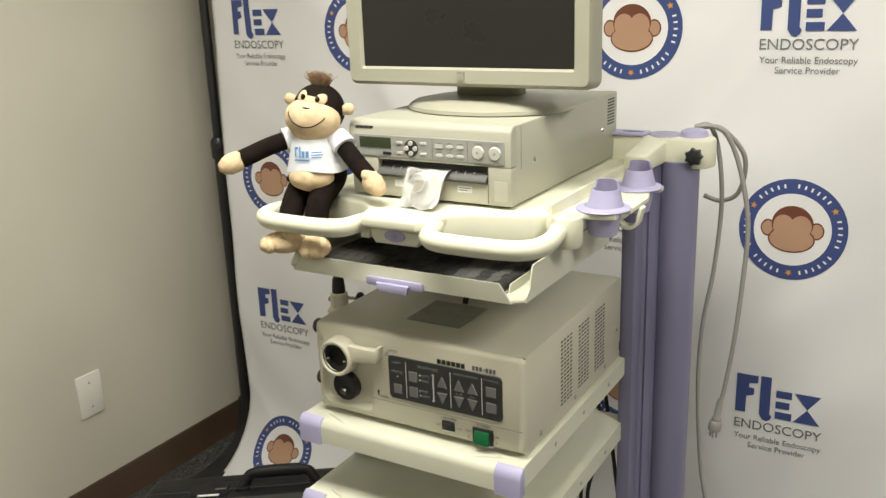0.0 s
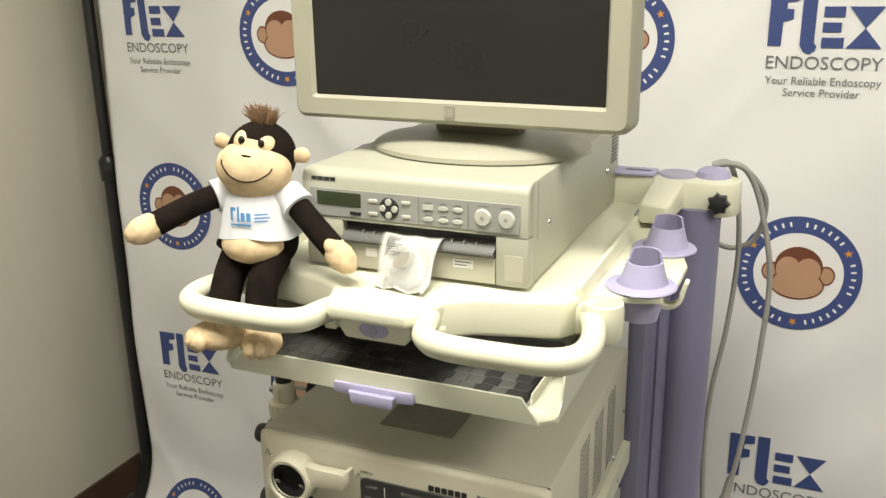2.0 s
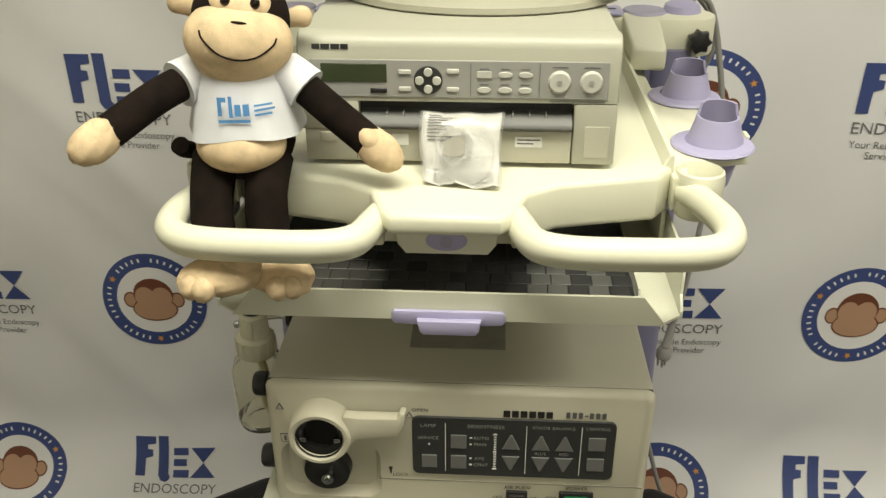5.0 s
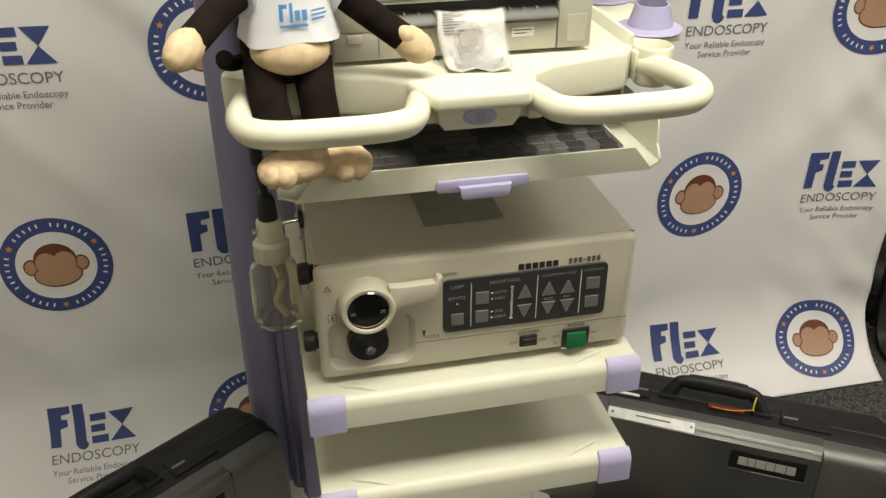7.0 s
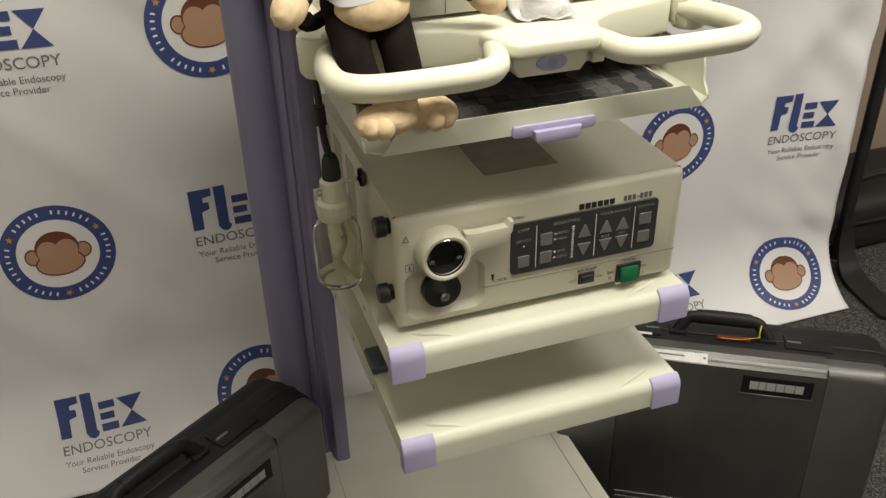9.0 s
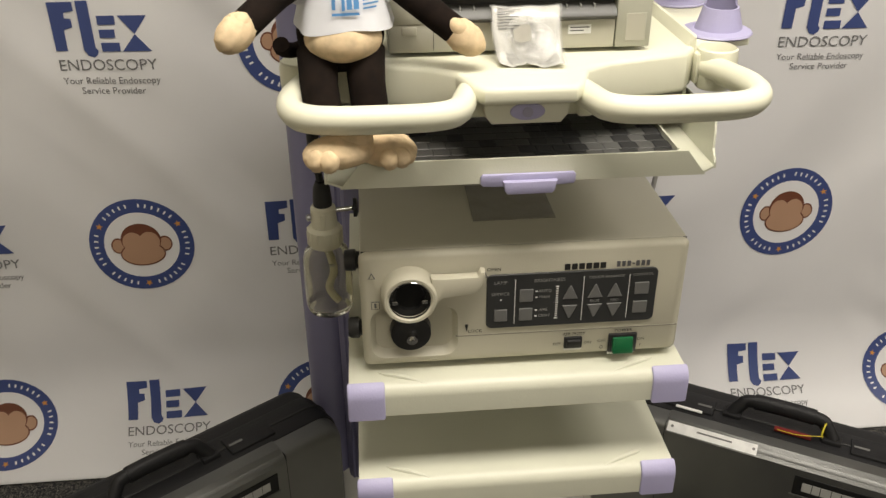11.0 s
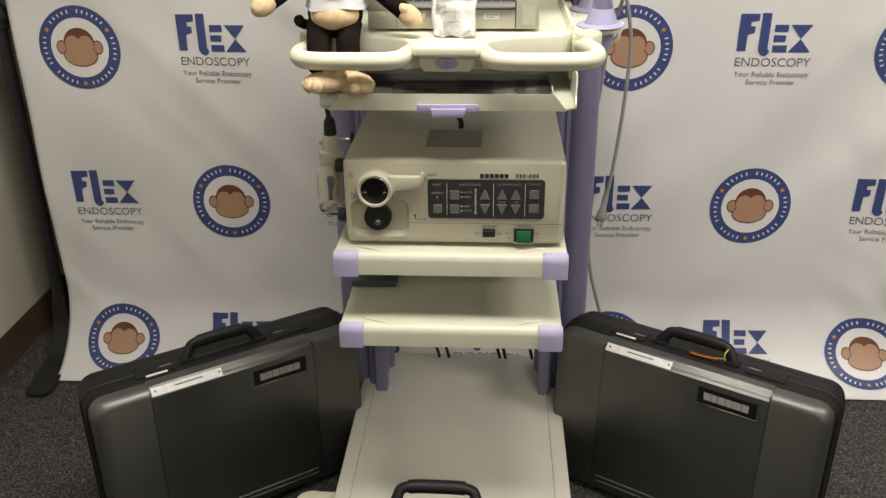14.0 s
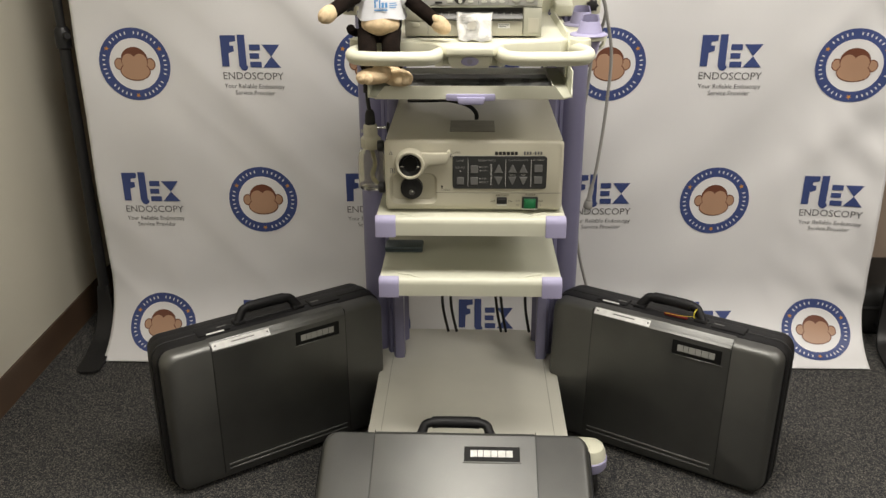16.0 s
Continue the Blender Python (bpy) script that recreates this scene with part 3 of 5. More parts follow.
def shelf(x0, x1, y0, ztop, zbot):
    b = prism(shelf_profile(y0, ztop, zbot), x0, x1, axis="x")
    for s, x in ((-1, x0), (1, x1)):
        box(min(x, x - s * 0.004), max(x, x - s * 0.004), y0 + 0.01, 0.46, zbot + 0.006, ztop - 0.0122, bm=b)
        # pressed ridge near each corner, slanting outwards to the back
        tube([(x - s * 0.093, y0 + 0.008, ztop - 0.003), (x - s * 0.066, y0 + 0.019, ztop + 0.0008), (x - s * 0.045, y0 + 0.027, ztop + 0.0008), (x - s * 0.028, y0 + 0.037, ztop - 0.003)], [0.0012, 0.0034, 0.0034, 0.0012], 8, bm=b)
    sh = part("shelf", b, CREAM2, cart)
    for s, x in ((-1, x0), (1, x1)):
        e0, e1 = sorted((x + s * 0.0025, x - s * 0.042))
        p = shelf_profile(y0, ztop, zbot, g=0.003)
        cap = [q for q in p if q[0] < y0 + 0.0145]
        ring = cap[0:-2] + [(y0 + 0.014, zbot - 0.003), (y0 + 0.014, ztop - 0.004)]
        part("corner_cap", prism(ring, e0, e1, 0.0025, axis="x"), LAV, sh)
        for y in (0.10, 0.22, 0.34):
            part("screw", lathe([(0, 0.002), (0.003, 0.0015), (0.004, 0)], 10, pose(x + s * 0.0005, y, (ztop + zbot) / 2 + 0.003, 0, s * 90, 0)), STEEL, sh)


shelf(-0.2, 0.207, -0.032, 0.782, 0.741)
shelf(-0.195, 0.203, -0.047, 0.645, 0.604)

# top tray: moulded plate with a rim, cut back behind the two grab handles
ZT = 1.145
half = [(0.0, -0.034), (0.046, -0.034), (0.056, -0.022), (0.070, 0.018), (0.098, 0.038), (0.19, 0.062), (0.206, 0.085), (0.21, 0.16), (0.21, 0.42), (0.215, 0.47), (0.215, 0.57), (0.0, 0.57)]
both = lambda h: h + [(-x, y) for x, y in reversed(h[1:-1])]
main = [(0.0, 0.004), (0.062, 0.004)] + half[3:]
tray = part("top_tray", prism(both(main), 1.099, ZT, 0.006, 3), CREAM, cart)
part("tray_tongue", prism(both(half[:4] + [(0.08, 0.05), (0.0, 0.05)]), 1.1255, ZT - 0.0004, 0.006, 3), CREAM, tray)
for s in (-1, 1):
    # upstanding rim with a sloping inner face, and the flat side ledge
    part("rim", prism([(s * 0.196, 1.143), (s * 0.203, 1.1565), (s * 0.207, 1.1565), (s * 0.209, 1.13)], 0.085, 0.475, 0.0015, 1, axis="y"), CREAM, tray)
    part("side_ledge", prism([(s * x, y) for x, y in ((0.205, 0.07), (0.222, 0.085), (0.228, 0.12), (0.228, 0.50), (0.205, 0.50))], 1.104, 1.139, 0.004), CREAM, tray)
    # corner cup with a hole
    part("corner_cup", lathe([(0.0, 1.1), (0.019, 1.098), (0.0225, 1.103), (0.0235, 1.134), (0.0222, 1.1425), (0.0205, 1.144), (0.019, 1.141), (0.0175, 1.106), (0.0, 1.105)], 30, pose(s * 0.232, 0.083, 0)), CREAM, tray)
    # grab handle
    path = spline([(s * 0.217, 0.086, 1.123), (s * 0.230, 0.05, 1.125), (s * 0.2395, 0.0, 1.127), (s * 0.233, -0.036, 1.127), (s * 0.206, -0.054, 1.127), (s * 0.15, -0.058, 1.127), (s * 0.10, -0.056, 1.127),
                   (s * 0.074, -0.043, 1.127), (s * 0.063, -0.014, 1.128), (s * 0.054, 0.012, 1.127), (s * 0.03, 0.03, 1.125)], 7)
    bar = part("grab_handle", tube(path, 0.0129, 18), CREAM, cart)
    part("under_lip", tube([p + Vector((0, 0, -0.0065)) for p in path[6:-6]], 0.0093, 12), CREAM, bar)
part("back_wall", box(-0.2, 0.2, 0.53, 0.565, 1.13, 1.172, 0.004), CREAM, tray)
block = part("front_block", prism([(-0.046, 1.128), (0.046, 1.128), (0.043, 1.108), (0.036, 1.099), (-0.036, 1.099), (-0.043, 1.108)], -0.0165, 0.05, 0.004, axis="y"), CREAM, cart)
part("oval_button", turn(prism(disc(0, 0, 0.018, 0.0092), -0.002, 0.002, 0.0012), FRONT(0, -0.0170, 1.1135)), LAV, block)
part("eye_mark", turn(prism(disc(0, 0, 0.0055, 0.0055, 16), 0, 0.0012), FRONT(0, -0.0192, 1.1135)), DLAV, block)
for s in (-1, 1):
    part("side_bracket", box(*sorted((s * 0.056, s * 0.072)), -0.004, 0.03, 1.100, 1.116, 0.003), CREAM, tray)


# arms to the posts, with lavender caps
def arm(s):
    body = [(0.13, 0.51), (0.205, 0.505), (0.254, 0.489), (0.30, 0.489)] + disc(0.297, 0.525, 0.036, n=10, a0=-80, a1=90) + [(0.13, 0.562)]
    a = part("arm", prism([(s * x, y) for x, y in body], 1.138, 1.19, 0.005, 2), CREAM, cart)
    nose = prism([(s * x, y) for x, y in ((0.207, 0.52), (0.207, 0.400), (0.211, 0.396), (0.245, 0.392), (0.249, 0.397), (0.256, 0.52))], 1.147, 1.1925, 0.005, 3)
    for v in nose.verts:
        if v.co.z > 1.17:
            v.co.z -= (0.52 - v.co.y) * 0.13
    part("arm_nose", nose, CREAM, a)
    part("arm_cap", turn(prism(rounded(-0.035, 0.035, -0.022, 0.022, 0.006), 0, 0.005, 0.0015), pose(s * 0.173, 0.525, 1.19)), LAV, a)
    part("slot", turn(prism(rounded(-0.018, 0.022, -0.003, 0.003, 0.0025), 0.0045, 0.0056), pose(s * 0.178, 0.525, 1.19)), BLACK, a)
    part("arm_cap", lathe([(0, 0.005), (0.027, 0.004), (0.03, 0.0)], 28, pose(s * 0.238, 0.53, 1.19)), DLAV, a)
    part("arm_cap", lathe([(0, 0.014), (0.016, 0.013), (0.023, 0.009), (0.026, 0.0)], 28, pose(s * 0.29, 0.537, 1.19)), LAV, a)
    star = [((0.0165 if k % 2 == 0 else 0.0125) * math.cos(k * math.pi / 7), (0.0165 if k % 2 == 0 else 0.0125) * math.sin(k * math.pi / 7)) for k in range(14)]
    part("clamp_knob", turn(prism(star, 0, 0.018, 0.004), FRONT(s * 0.306, 0.489, 1.163)), BLACK, a)


arm(-1)
arm(1)

# scope holder on the tray's side, with two cups
hol = part("scope_holder", prism([(0.222, 0.115), (0.262, 0.122), (0.288, 0.130), (0.288, 0.145), (0.272, 0.152), (0.270, 0.168), (0.296, 0.172), (0.297, 0.255), (0.288, 0.290), (0.270, 0.305), (0.270, 0.322), (0.296, 0.328), (0.294, 0.345), (0.222, 0.355)], 1.130, 1.1385, 0.002), CREAM, cart)


def wall_arc(r0, r1, a0, a1, h0, h1, thick=0.0022, n=20):
    """Part of a cone's wall, from angle a0 to a1, with thickness."""
    b = bmesh.new()
    cols = []
    for i in range(n + 1):
        t = radians(a0 + (a1 - a0) * i / n)
        c, s_ = math.cos(t), math.sin(t)
        cols.append([b.verts.new((r * c, r * s_, h)) for r, h in ((r0, h0), (r1, h1), (r1 - thick, h1), (r0 - thick, h0))])
    for p, q in zip(cols, cols[1:]):
        for k in range(4):
            b.faces.new((p[k], p[(k + 1) % 4], q[(k + 1) % 4], q[k]))
    b.faces.new(cols[0])
    b.faces.new(cols[-1])
    return b


def cup(y):
    at = pose(0.2585, y, 1.1385)
    b = lathe([(0.0275, 0.002), (0.0395, 0.0), (0.0415, 0.002), (0.040, 0.004), (0.0285, 0.0065), (0.026, 0.004)], 40)
    lathe([(0.0275, 0.001), (0.026, -0.014), (0.021, -0.038), (0.018, -0.039), (0.017, -0.034), (0.023, -0.01), (0.026, 0.004)], 40, bm=b)
    c = part("scope_cup", turn(b, at), LAV, hol)
    crown = at @ pose(0.0025, 0.002, 0)
    part("cup_front", turn(wall_arc(0.0285, 0.0205, 150, 372, 0.004, 0.031), crown), LAV, c)
    part("cup_back", turn(wall_arc(0.0276, 0.0182, 8, 160, 0.003, 0.043, 0.0028), crown), LAV, c)
    part("cup_floor", turn(prism(disc(0, 0, 0.022, n=24), -0.012, -0.010), at), DLAV, c)


cup(0.158)
cup(0.313)

hook = [(0.262 + 0.0, 1.133)] + [(0.283 - 0.019 * math.cos(radians(a)), 1.118 - 0.019 * math.sin(radians(a))) for a in range(0, 181, 20)] + [(0.306, 1.131), (0.3065, 1.135), (0.302, 1.136), (0.297, 1.122)]
hook += [(0.283 + 0.014 * math.cos(radians(a)), 1.118 - 0.013 * math.sin(radians(a))) for a in range(0, 181, 20)] + [(0.266, 1.136)]
part("holder_hook", prism(hook, 0.196, 0.214, 0.001, 1, axis="y"), CREAM, hol)

# pull-out keyboard tray
KZ = 1.0385
kt = part("keyboard_tray", prism([(-0.193, -0.0225), (0.193, -0.0225), (0.2085, -0.010), (0.2085, 0.30), (-0.2085, 0.30), (-0.2085, -0.010)], KZ, KZ + 0.0025), CREAM2, cart)
# front lip, cut on the slant at its ends
b = prism([(-0.0245, KZ - 0.0005), (-0.0215, KZ - 0.0005), (-0.0185, KZ + 0.026), (-0.0225, KZ + 0.0265)], -0.194, 0.194, axis="x")
for v in b.verts:
    if v.co.z > KZ + 0.02:
        v.co.x *= 0.173 / 0.194
part("front_lip", b, CREAM2, kt, smooth=False)
part("insert_edge", prism([(0.008, KZ + 0.002), (0.012, KZ + 0.0155), (0.30, KZ + 0.0155), (0.30, KZ + 0.002)], 0.1735, 0.1755, axis="x"), CREAM2, kt, smooth=False)
for s in (-1, 1):
    side = [(-0.0105, KZ - 0.0005), (0.32, KZ), (0.32, KZ + 0.05), (0.010, KZ + 0.05), (0.004, KZ + 0.034), (0.0015, KZ + 0.018), (-0.010, KZ + 0.006)]
    b = prism(side, s * 0.2080, s * 0.2105, axis="x")
    for v in b.verts:
        v.co.x += s * 0.04 * (v.co.z - KZ)
    part("side_wall", b, CREAM2, kt, smooth=False)
    part("hanger", box(*sorted((s * 0.2045, s * 0.2085)), 0.10, 0.45, 1.06, 1.105), CREAM2, kt)
    part("screw", lathe([(0, 0.002), (0.004, 0)], 10, pose(s * 0.2122, 0.14, 1.078, 0, s * 90, 0)), STEEL, kt)
tab = part("pull_tab", prism([(-0.046, KZ + 0.011), (0.050, KZ + 0.011), (0.0525, KZ + 0.008), (0.0525, KZ + 0.0005), (0.050, KZ - 0.0025), (0.034, KZ - 0.0035), (-0.030, KZ - 0.0035), (-0.046, KZ - 0.0025), (-0.0485, KZ + 0.0005), (-0.0485, KZ + 0.008)], -0.0295, -0.0245, 0.0018, axis="y"), LAV, kt)
part("tab_lip", prism([(-0.0255, KZ + 0.0055), (0.0315, KZ + 0.0055), (0.0295, KZ - 0.006), (0.0265, KZ - 0.0095), (-0.0205, KZ - 0.0095), (-0.0235, KZ - 0.006)], -0.0375, -0.029, 0.003, axis="y"), LAV, tab)

# ---- keyboard in the tray ----
kb = thing("keyboard", "flat dark computer keyboard in the pull-out tray", "keyboard")
part("body", box(-0.175, 0.170, -0.004, 0.165, KZ + 0.0035, KZ + 0.014, 0.003), BLACK, kb)
part("cover_sheet", box(-0.178, 0.1725, -0.006, 0.17, KZ + 0.0027, KZ + 0.006), STRIP, kb)
key_bm = box(-0.0090, 0.0090, -0.0092, 0.0092, -0.001, 0.0008, 0.0005, 1)
first = part("key", key_bm, KEYCAP, kb, smooth=False)
first.location = (-0.163, 0.008, KZ + 0.0142)
light_key = first.data.copy()
light_key.materials[0] = KEYPALE
grey_key = first.data.copy()
grey_key.materials[0] = KEYMID
for r in range(6):
    for c in range(18):
        if (r, c) == (0, 0):
            continue
        k = new("key", light_key if c > 12 and c != 17 and (r * 5 + c) % 5 else grey_key if c < 10 and (r * 3 + c * 7) % 11 else first.data)
        k.parent = kb
        k.location = (-0.163 + c * 0.0188 + (0.004 if r % 2 else 0), 0.008 + r * 0.0195, KZ + 0.0142)

# ---- light-source processor ----
epk = thing("video_processor", "beige endoscopy video processor with black control panel", "video processor")
EX0, EX1, EZ0, EZ1 = -0.181, 0.201, 0.7875, 0.946
part("housing", box(EX0 + 0.002, EX1 - 0.002, 0.0102, 0.42, EZ0 - 0.002, EZ1 - 0.001, 0.004), BEIGE, epk)


def plate_with_well(outer, inner, floor_loop, y0, y1, depth):
    """A front plate from y0 to y1 with a sloping well sunk into it."""
    b = bmesh.new()
    loop = lambda pts, y: [b.verts.new((p, y, q)) for p, q in pts]
    edges = lambda ring: [b.edges.new((ring[i], ring[(i + 1) % len(ring)])) for i in range(len(ring))]
    rim, mid, side, back = loop(outer(0.007), y0), loop(outer(0.0028), y0 + 0.0022), loop(outer(0.0), y0 + 0.0075), loop(outer(0.0), y1)
    top, low = loop(inner, y0), loop(floor_loop, y0 + depth)
    bmesh.ops.triangle_fill(b, use_beauty=True, edges=edges(rim) + edges(top), normal=(0, -1, 0))
    for p, q in ((rim, mid), (mid, side), (side, back), (top, low)):
        for i in range(len(p)):
            b.faces.new((p[i], p[(i + 1) % len(p)], q[(i + 1) % len(p)], q[i]))
    b.faces.new(low)
    return b


bez = plate_with_well(lambda g: rounded(EX0 + g, EX1 - g, EZ0 + 0.003 + g, EZ1 - 0.0018 - g, 0.009 - g * 0.5, 4),
                      rounded(-0.171, -0.0685, 0.8025, 0.872, 0.017, 6), rounded(-0.165, -0.0745, 0.8105, 0.868, 0.013, 6), 0.0, 0.0095, 0.0092)
bezel = part("front_panel", bez, BEZEL, epk)
part("top_seam", box(EX0 + 0.003, EX1 - 0.003, 0.0088, 0.0106, EZ1 - 0.006, EZ1 - 0.0022), PANEL, epk)
part("groove", box(EX0 + 0.11, EX1 - 0.004, -0.0004, 0.002, 0.8282, 0.8294), LABELG, bezel)
for fx in (-0.15, 0.17):
    for fy in (0.05, 0.37):
        part("foot", lathe([(0.011, 0.0), (0.012, 0.003), (0.012, 0.008)], 14, pose(fx, fy, 0.7825)), RUBBER, epk)
part("top_label", box(-0.043, 0.056, 0.068, 0.165, EZ1 - 0.0005, EZ1 + 0.0007), LABELG, epk)
for s, xs in ((1, EX1 - 0.0018), (-1, EX0 + 0.0018)):
    for g in range(3):
        b = None
        for c in range(4):
            for r in range(17):
                y = (0.14 if s > 0 else 0.20) + g * 0.075 + c * 0.0125
                z = EZ0 + 0.022 + r * 0.0068
                e = sorted((xs - s * 0.001, xs + s * 0.00008))
                b = box(e[0], e[1], y, y + 0.0085, z, z + 0.003, bm=b)
        tagged(part("vent_grille", b, PANEL, epk, smooth=False), kind="stuff")
    for y, z in ((0.06, 0.80), (0.2, 0.80), (0.34, 0.80), (0.40, 0.85)):
        part("screw", lathe([(0, 0.003), (0.0035, 0.002), (0.0045, 0)], 12, pose(xs + s * 0.0003, y, z, 0, s * 90, 0)), STEEL, epk)

# recessed socket corner
part("light_socket", lathe([(0, 0.010), (0.012, 0.010), (0.016, 0.012), (0.0235, 0.012), (0.0245, 0.0)], 36, FRONT(-0.124, 0.0091, 0.838)), BLACK, bezel)
part("socket_pin", lathe([(0, 0.012), (0.003, 0.012), (0.0035, 0.008), (0.0062, 0.008), (0.0066, 0.0)], 20, FRONT(-0.123, -0.0008, 0.832)), CHROME, bezel)
# locking ring with its lever
lev = part("lock_ring", lathe([(0.0235, 0.006), (0.0242, 0.022), (0.0258, 0.0242), (0.0288, 0.0244), (0.0308, 0.021), (0.0318, 0.012), (0.0324, 0.0)], 44, FRONT(-0.125, 0.0, 0.896)), BEZEL, bezel)
part("lens_glass", lathe([(0, 0.010), (0.016, 0.011), (0.0175, 0.015), (0.0238, 0.0175), (0.0238, 0.004)], 40, FRONT(-0.125, 0.0, 0.896)), GLASSD, lev)
part("ring_edge", lathe([(0.0228, 0.0205), (0.0236, 0.0226), (0.0243, 0.0222), (0.0241, 0.020)], 40, FRONT(-0.125, 0.0, 0.896)), CHROME, lev)
for a in (15, 165):
    part("contact", box(-0.125 + 0.0175 * math.cos(radians(a)) - 0.0032, -0.125 + 0.0175 * math.cos(radians(a)) + 0.0032, -0.0195, -0.0165, 0.889, 0.8938, 0.0005), CHROME, lev)
part("lever", prism([(-0.1005, 0.9215), (-0.085, 0.9205), (-0.048, 0.921), (-0.045, 0.927), (-0.040, 0.927), (-0.040, 0.915), (-0.048, 0.899), (-0.088, 0.894), (-0.096, 0.885), (-0.1005, 0.880)], -0.020, -0.006, 0.003, 2, axis="y"), BEZEL, lev)

cp = part("control_panel", prism(rounded(-0.0355, 0.1655, 0.8385, 0.9115, 0.007), -0.0022, 0.002, 0.0008, 1, axis="y"), PANEL, bezel)
PX = lambda a: -0.1945 + a * 0.0002814
PZ = lambda b: 0.9497 - b * 0.0003246


def pad(cx, cy, w, h):
    x, z, w, h = PX(cx), PZ(cy), w * 0.0002814, h * 0.0003246
    part("panel_button", box(x - w / 2, x + w / 2, -0.0036, -0.0018, z - h / 2, z + h / 2, 0.0006, 1), GREYB, cp)


def arrow(cx, cy, up):
    x, z, w, h = PX(cx), PZ(cy), 0.0088, 0.0088
    k = 1 if up else -1
    part("arrow_button", prism([(x - w, z - k * h), (x + w, z - k * h), (x + 0.001, z + k * h), (x - 0.001, z + k * h)], -0.0036, -0.0018, 0.0006, 1, axis="y"), GREYB, cp)


for q in ((625, 287, 54, 50), (730, 207, 56, 52), (730, 287, 56, 52), (1215, 200, 60, 50), (1215, 280, 60, 50)):
    pad(*q)
for ax in (915, 1020, 1103):
    arrow(ax, 203, True)
    arrow(ax, 285, False)
for dx in (683, 968, 1160):
    part("divider", box(PX(dx) - 0.0004, PX(dx) + 0.0004, -0.0027, -0.0021, PZ(325), PZ(140)), WHITEINK, cp)
for i in range(15):
    w = 0.0026 if i % 7 == 0 else 0.0016
    part("scale_mark", box(PX(860) - w, PX(860) + w * 0.6, -0.0027, -0.0021, PZ(176 + i * 9.6) - 0.0006, PZ(176 + i * 9.6) + 0.0006), WHITEINK, cp)
part("service_led", lathe([(0, 0.0008), (0.0012, 0.0)], 10, FRONT(PX(625), -0.0022, PZ(222))), WHITEINK, cp)
for (lx, lz) in ((773, 192), (773, 217), (773, 272), (773, 297)):
    part("led", box(PX(lx) - 0.0012, PX(lx) + 0.0012, -0.0027, -0.0021, PZ(lz) - 0.0008, PZ(lz) + 0.0008), WHITEINK, cp)
for body, tx, tz, size in (("LAMP", 622, 150, 0.0062), ("SERVICE", 622, 197, 0.0056), ("BRIGHTNESS", 825, 148, 0.0062), ("AUTO", 809, 192, 0.0055), ("MAN", 806, 217, 0.0055), ("AVE", 804, 272, 0.0055), ("CENT", 809, 297, 0.0055),
                           ("COLOR BALANCE", 1062, 145, 0.0050), ("BLUE", 1020, 245, 0.005), ("RED", 1103, 245, 0.005), ("CONTROL", 1216, 143, 0.0050)):
    writing("panel_text", body, size, FRONT(PX(tx), -0.0026, PZ(tz)), PALEINK, cp, 1.05)
for body, tx, tz, size in (("OPEN", 594, 97, 0.006), ("LOCK", 520, 353, 0.006), ("AIR PUMP", 945, 390, 0.006), ("OFF", 874, 432, 0.0055), ("ON", 1008, 432, 0.0055), ("POWER", 1160, 385, 0.006), ("OFF", 1068, 428, 0.0055), ("ON", 1240, 428, 0.0055), ("O", 1068, 457, 0.0062), ("I", 1240, 457, 0.0062)):
    writing("front_text", body, size, FRONT(PX(tx), -0.0006, PZ(tz)), BLACKINK, bezel, 1.1)
# maker's wordmark and model mark as plain bars
x = PX(885)
for w in (27, 27, 27, 27, 27, 26):
    part("wordmark_bar", box(x, x + w * 0.0002814 * 0.86, -0.0009, 0.001, PZ(112), PZ(89)), BLACKINK, bezel)
    x += w * 0.0002814 * 1.10
x = PX(1102)
for w in (17, 17, 17, 12, 17, 17, 17):
    part("model_bar", box(x, x + w * 0.0002814 * 0.8, -0.0009, 0.001, PZ(109), PZ(88)) if w > 12 else box(x, x + 0.003, -0.0009, 0.001, PZ(101), PZ(97)), GREYINK, bezel)
    x += w * 0.0002814 * 1.28
for tx, tz in ((98, 100), (556, 117)):
    X, Z = PX(tx), PZ(tz)
    part("warning_mark", prism([(X - 0.0042, Z - 0.0035), (X + 0.0042, Z - 0.0035), (X, Z + 0.0045)], -0.0008, 0.001, axis="y"), GREYINK, bezel)
    part("warning_mark", prism([(X - 0.0026, Z - 0.0026), (X + 0.0026, Z - 0.0026), (X, Z + 0.0026)], -0.0011, 0.001, axis="y"), BEZEL, bezel)
X, Z = PX(484), PZ(335)
part("lock_mark", prism([(X - 0.002, Z + 0.004), (X + 0.002, Z + 0.004), (X + 0.0004, Z - 0.005), (X - 0.0004, Z - 0.005)], -0.0008, 0.001, axis="y"), BLACKINK, bezel)
X, Z = PX(108), PZ(221)
part("type_mark", box(X - 0.005, X + 0.005, -0.0006, 0.001, Z - 0.0052, Z + 0.0052), GREYINK, bezel)
part("type_mark", box(X - 0.0042, X + 0.0042, -0.0009, 0.001, Z - 0.0044, Z + 0.0044), BEZEL, bezel)
part("type_mark", box(X - 0.0012, X + 0.0012, -0.0012, 0.001, Z - 0.0030, Z + 0.0030), GREYINK, bezel)
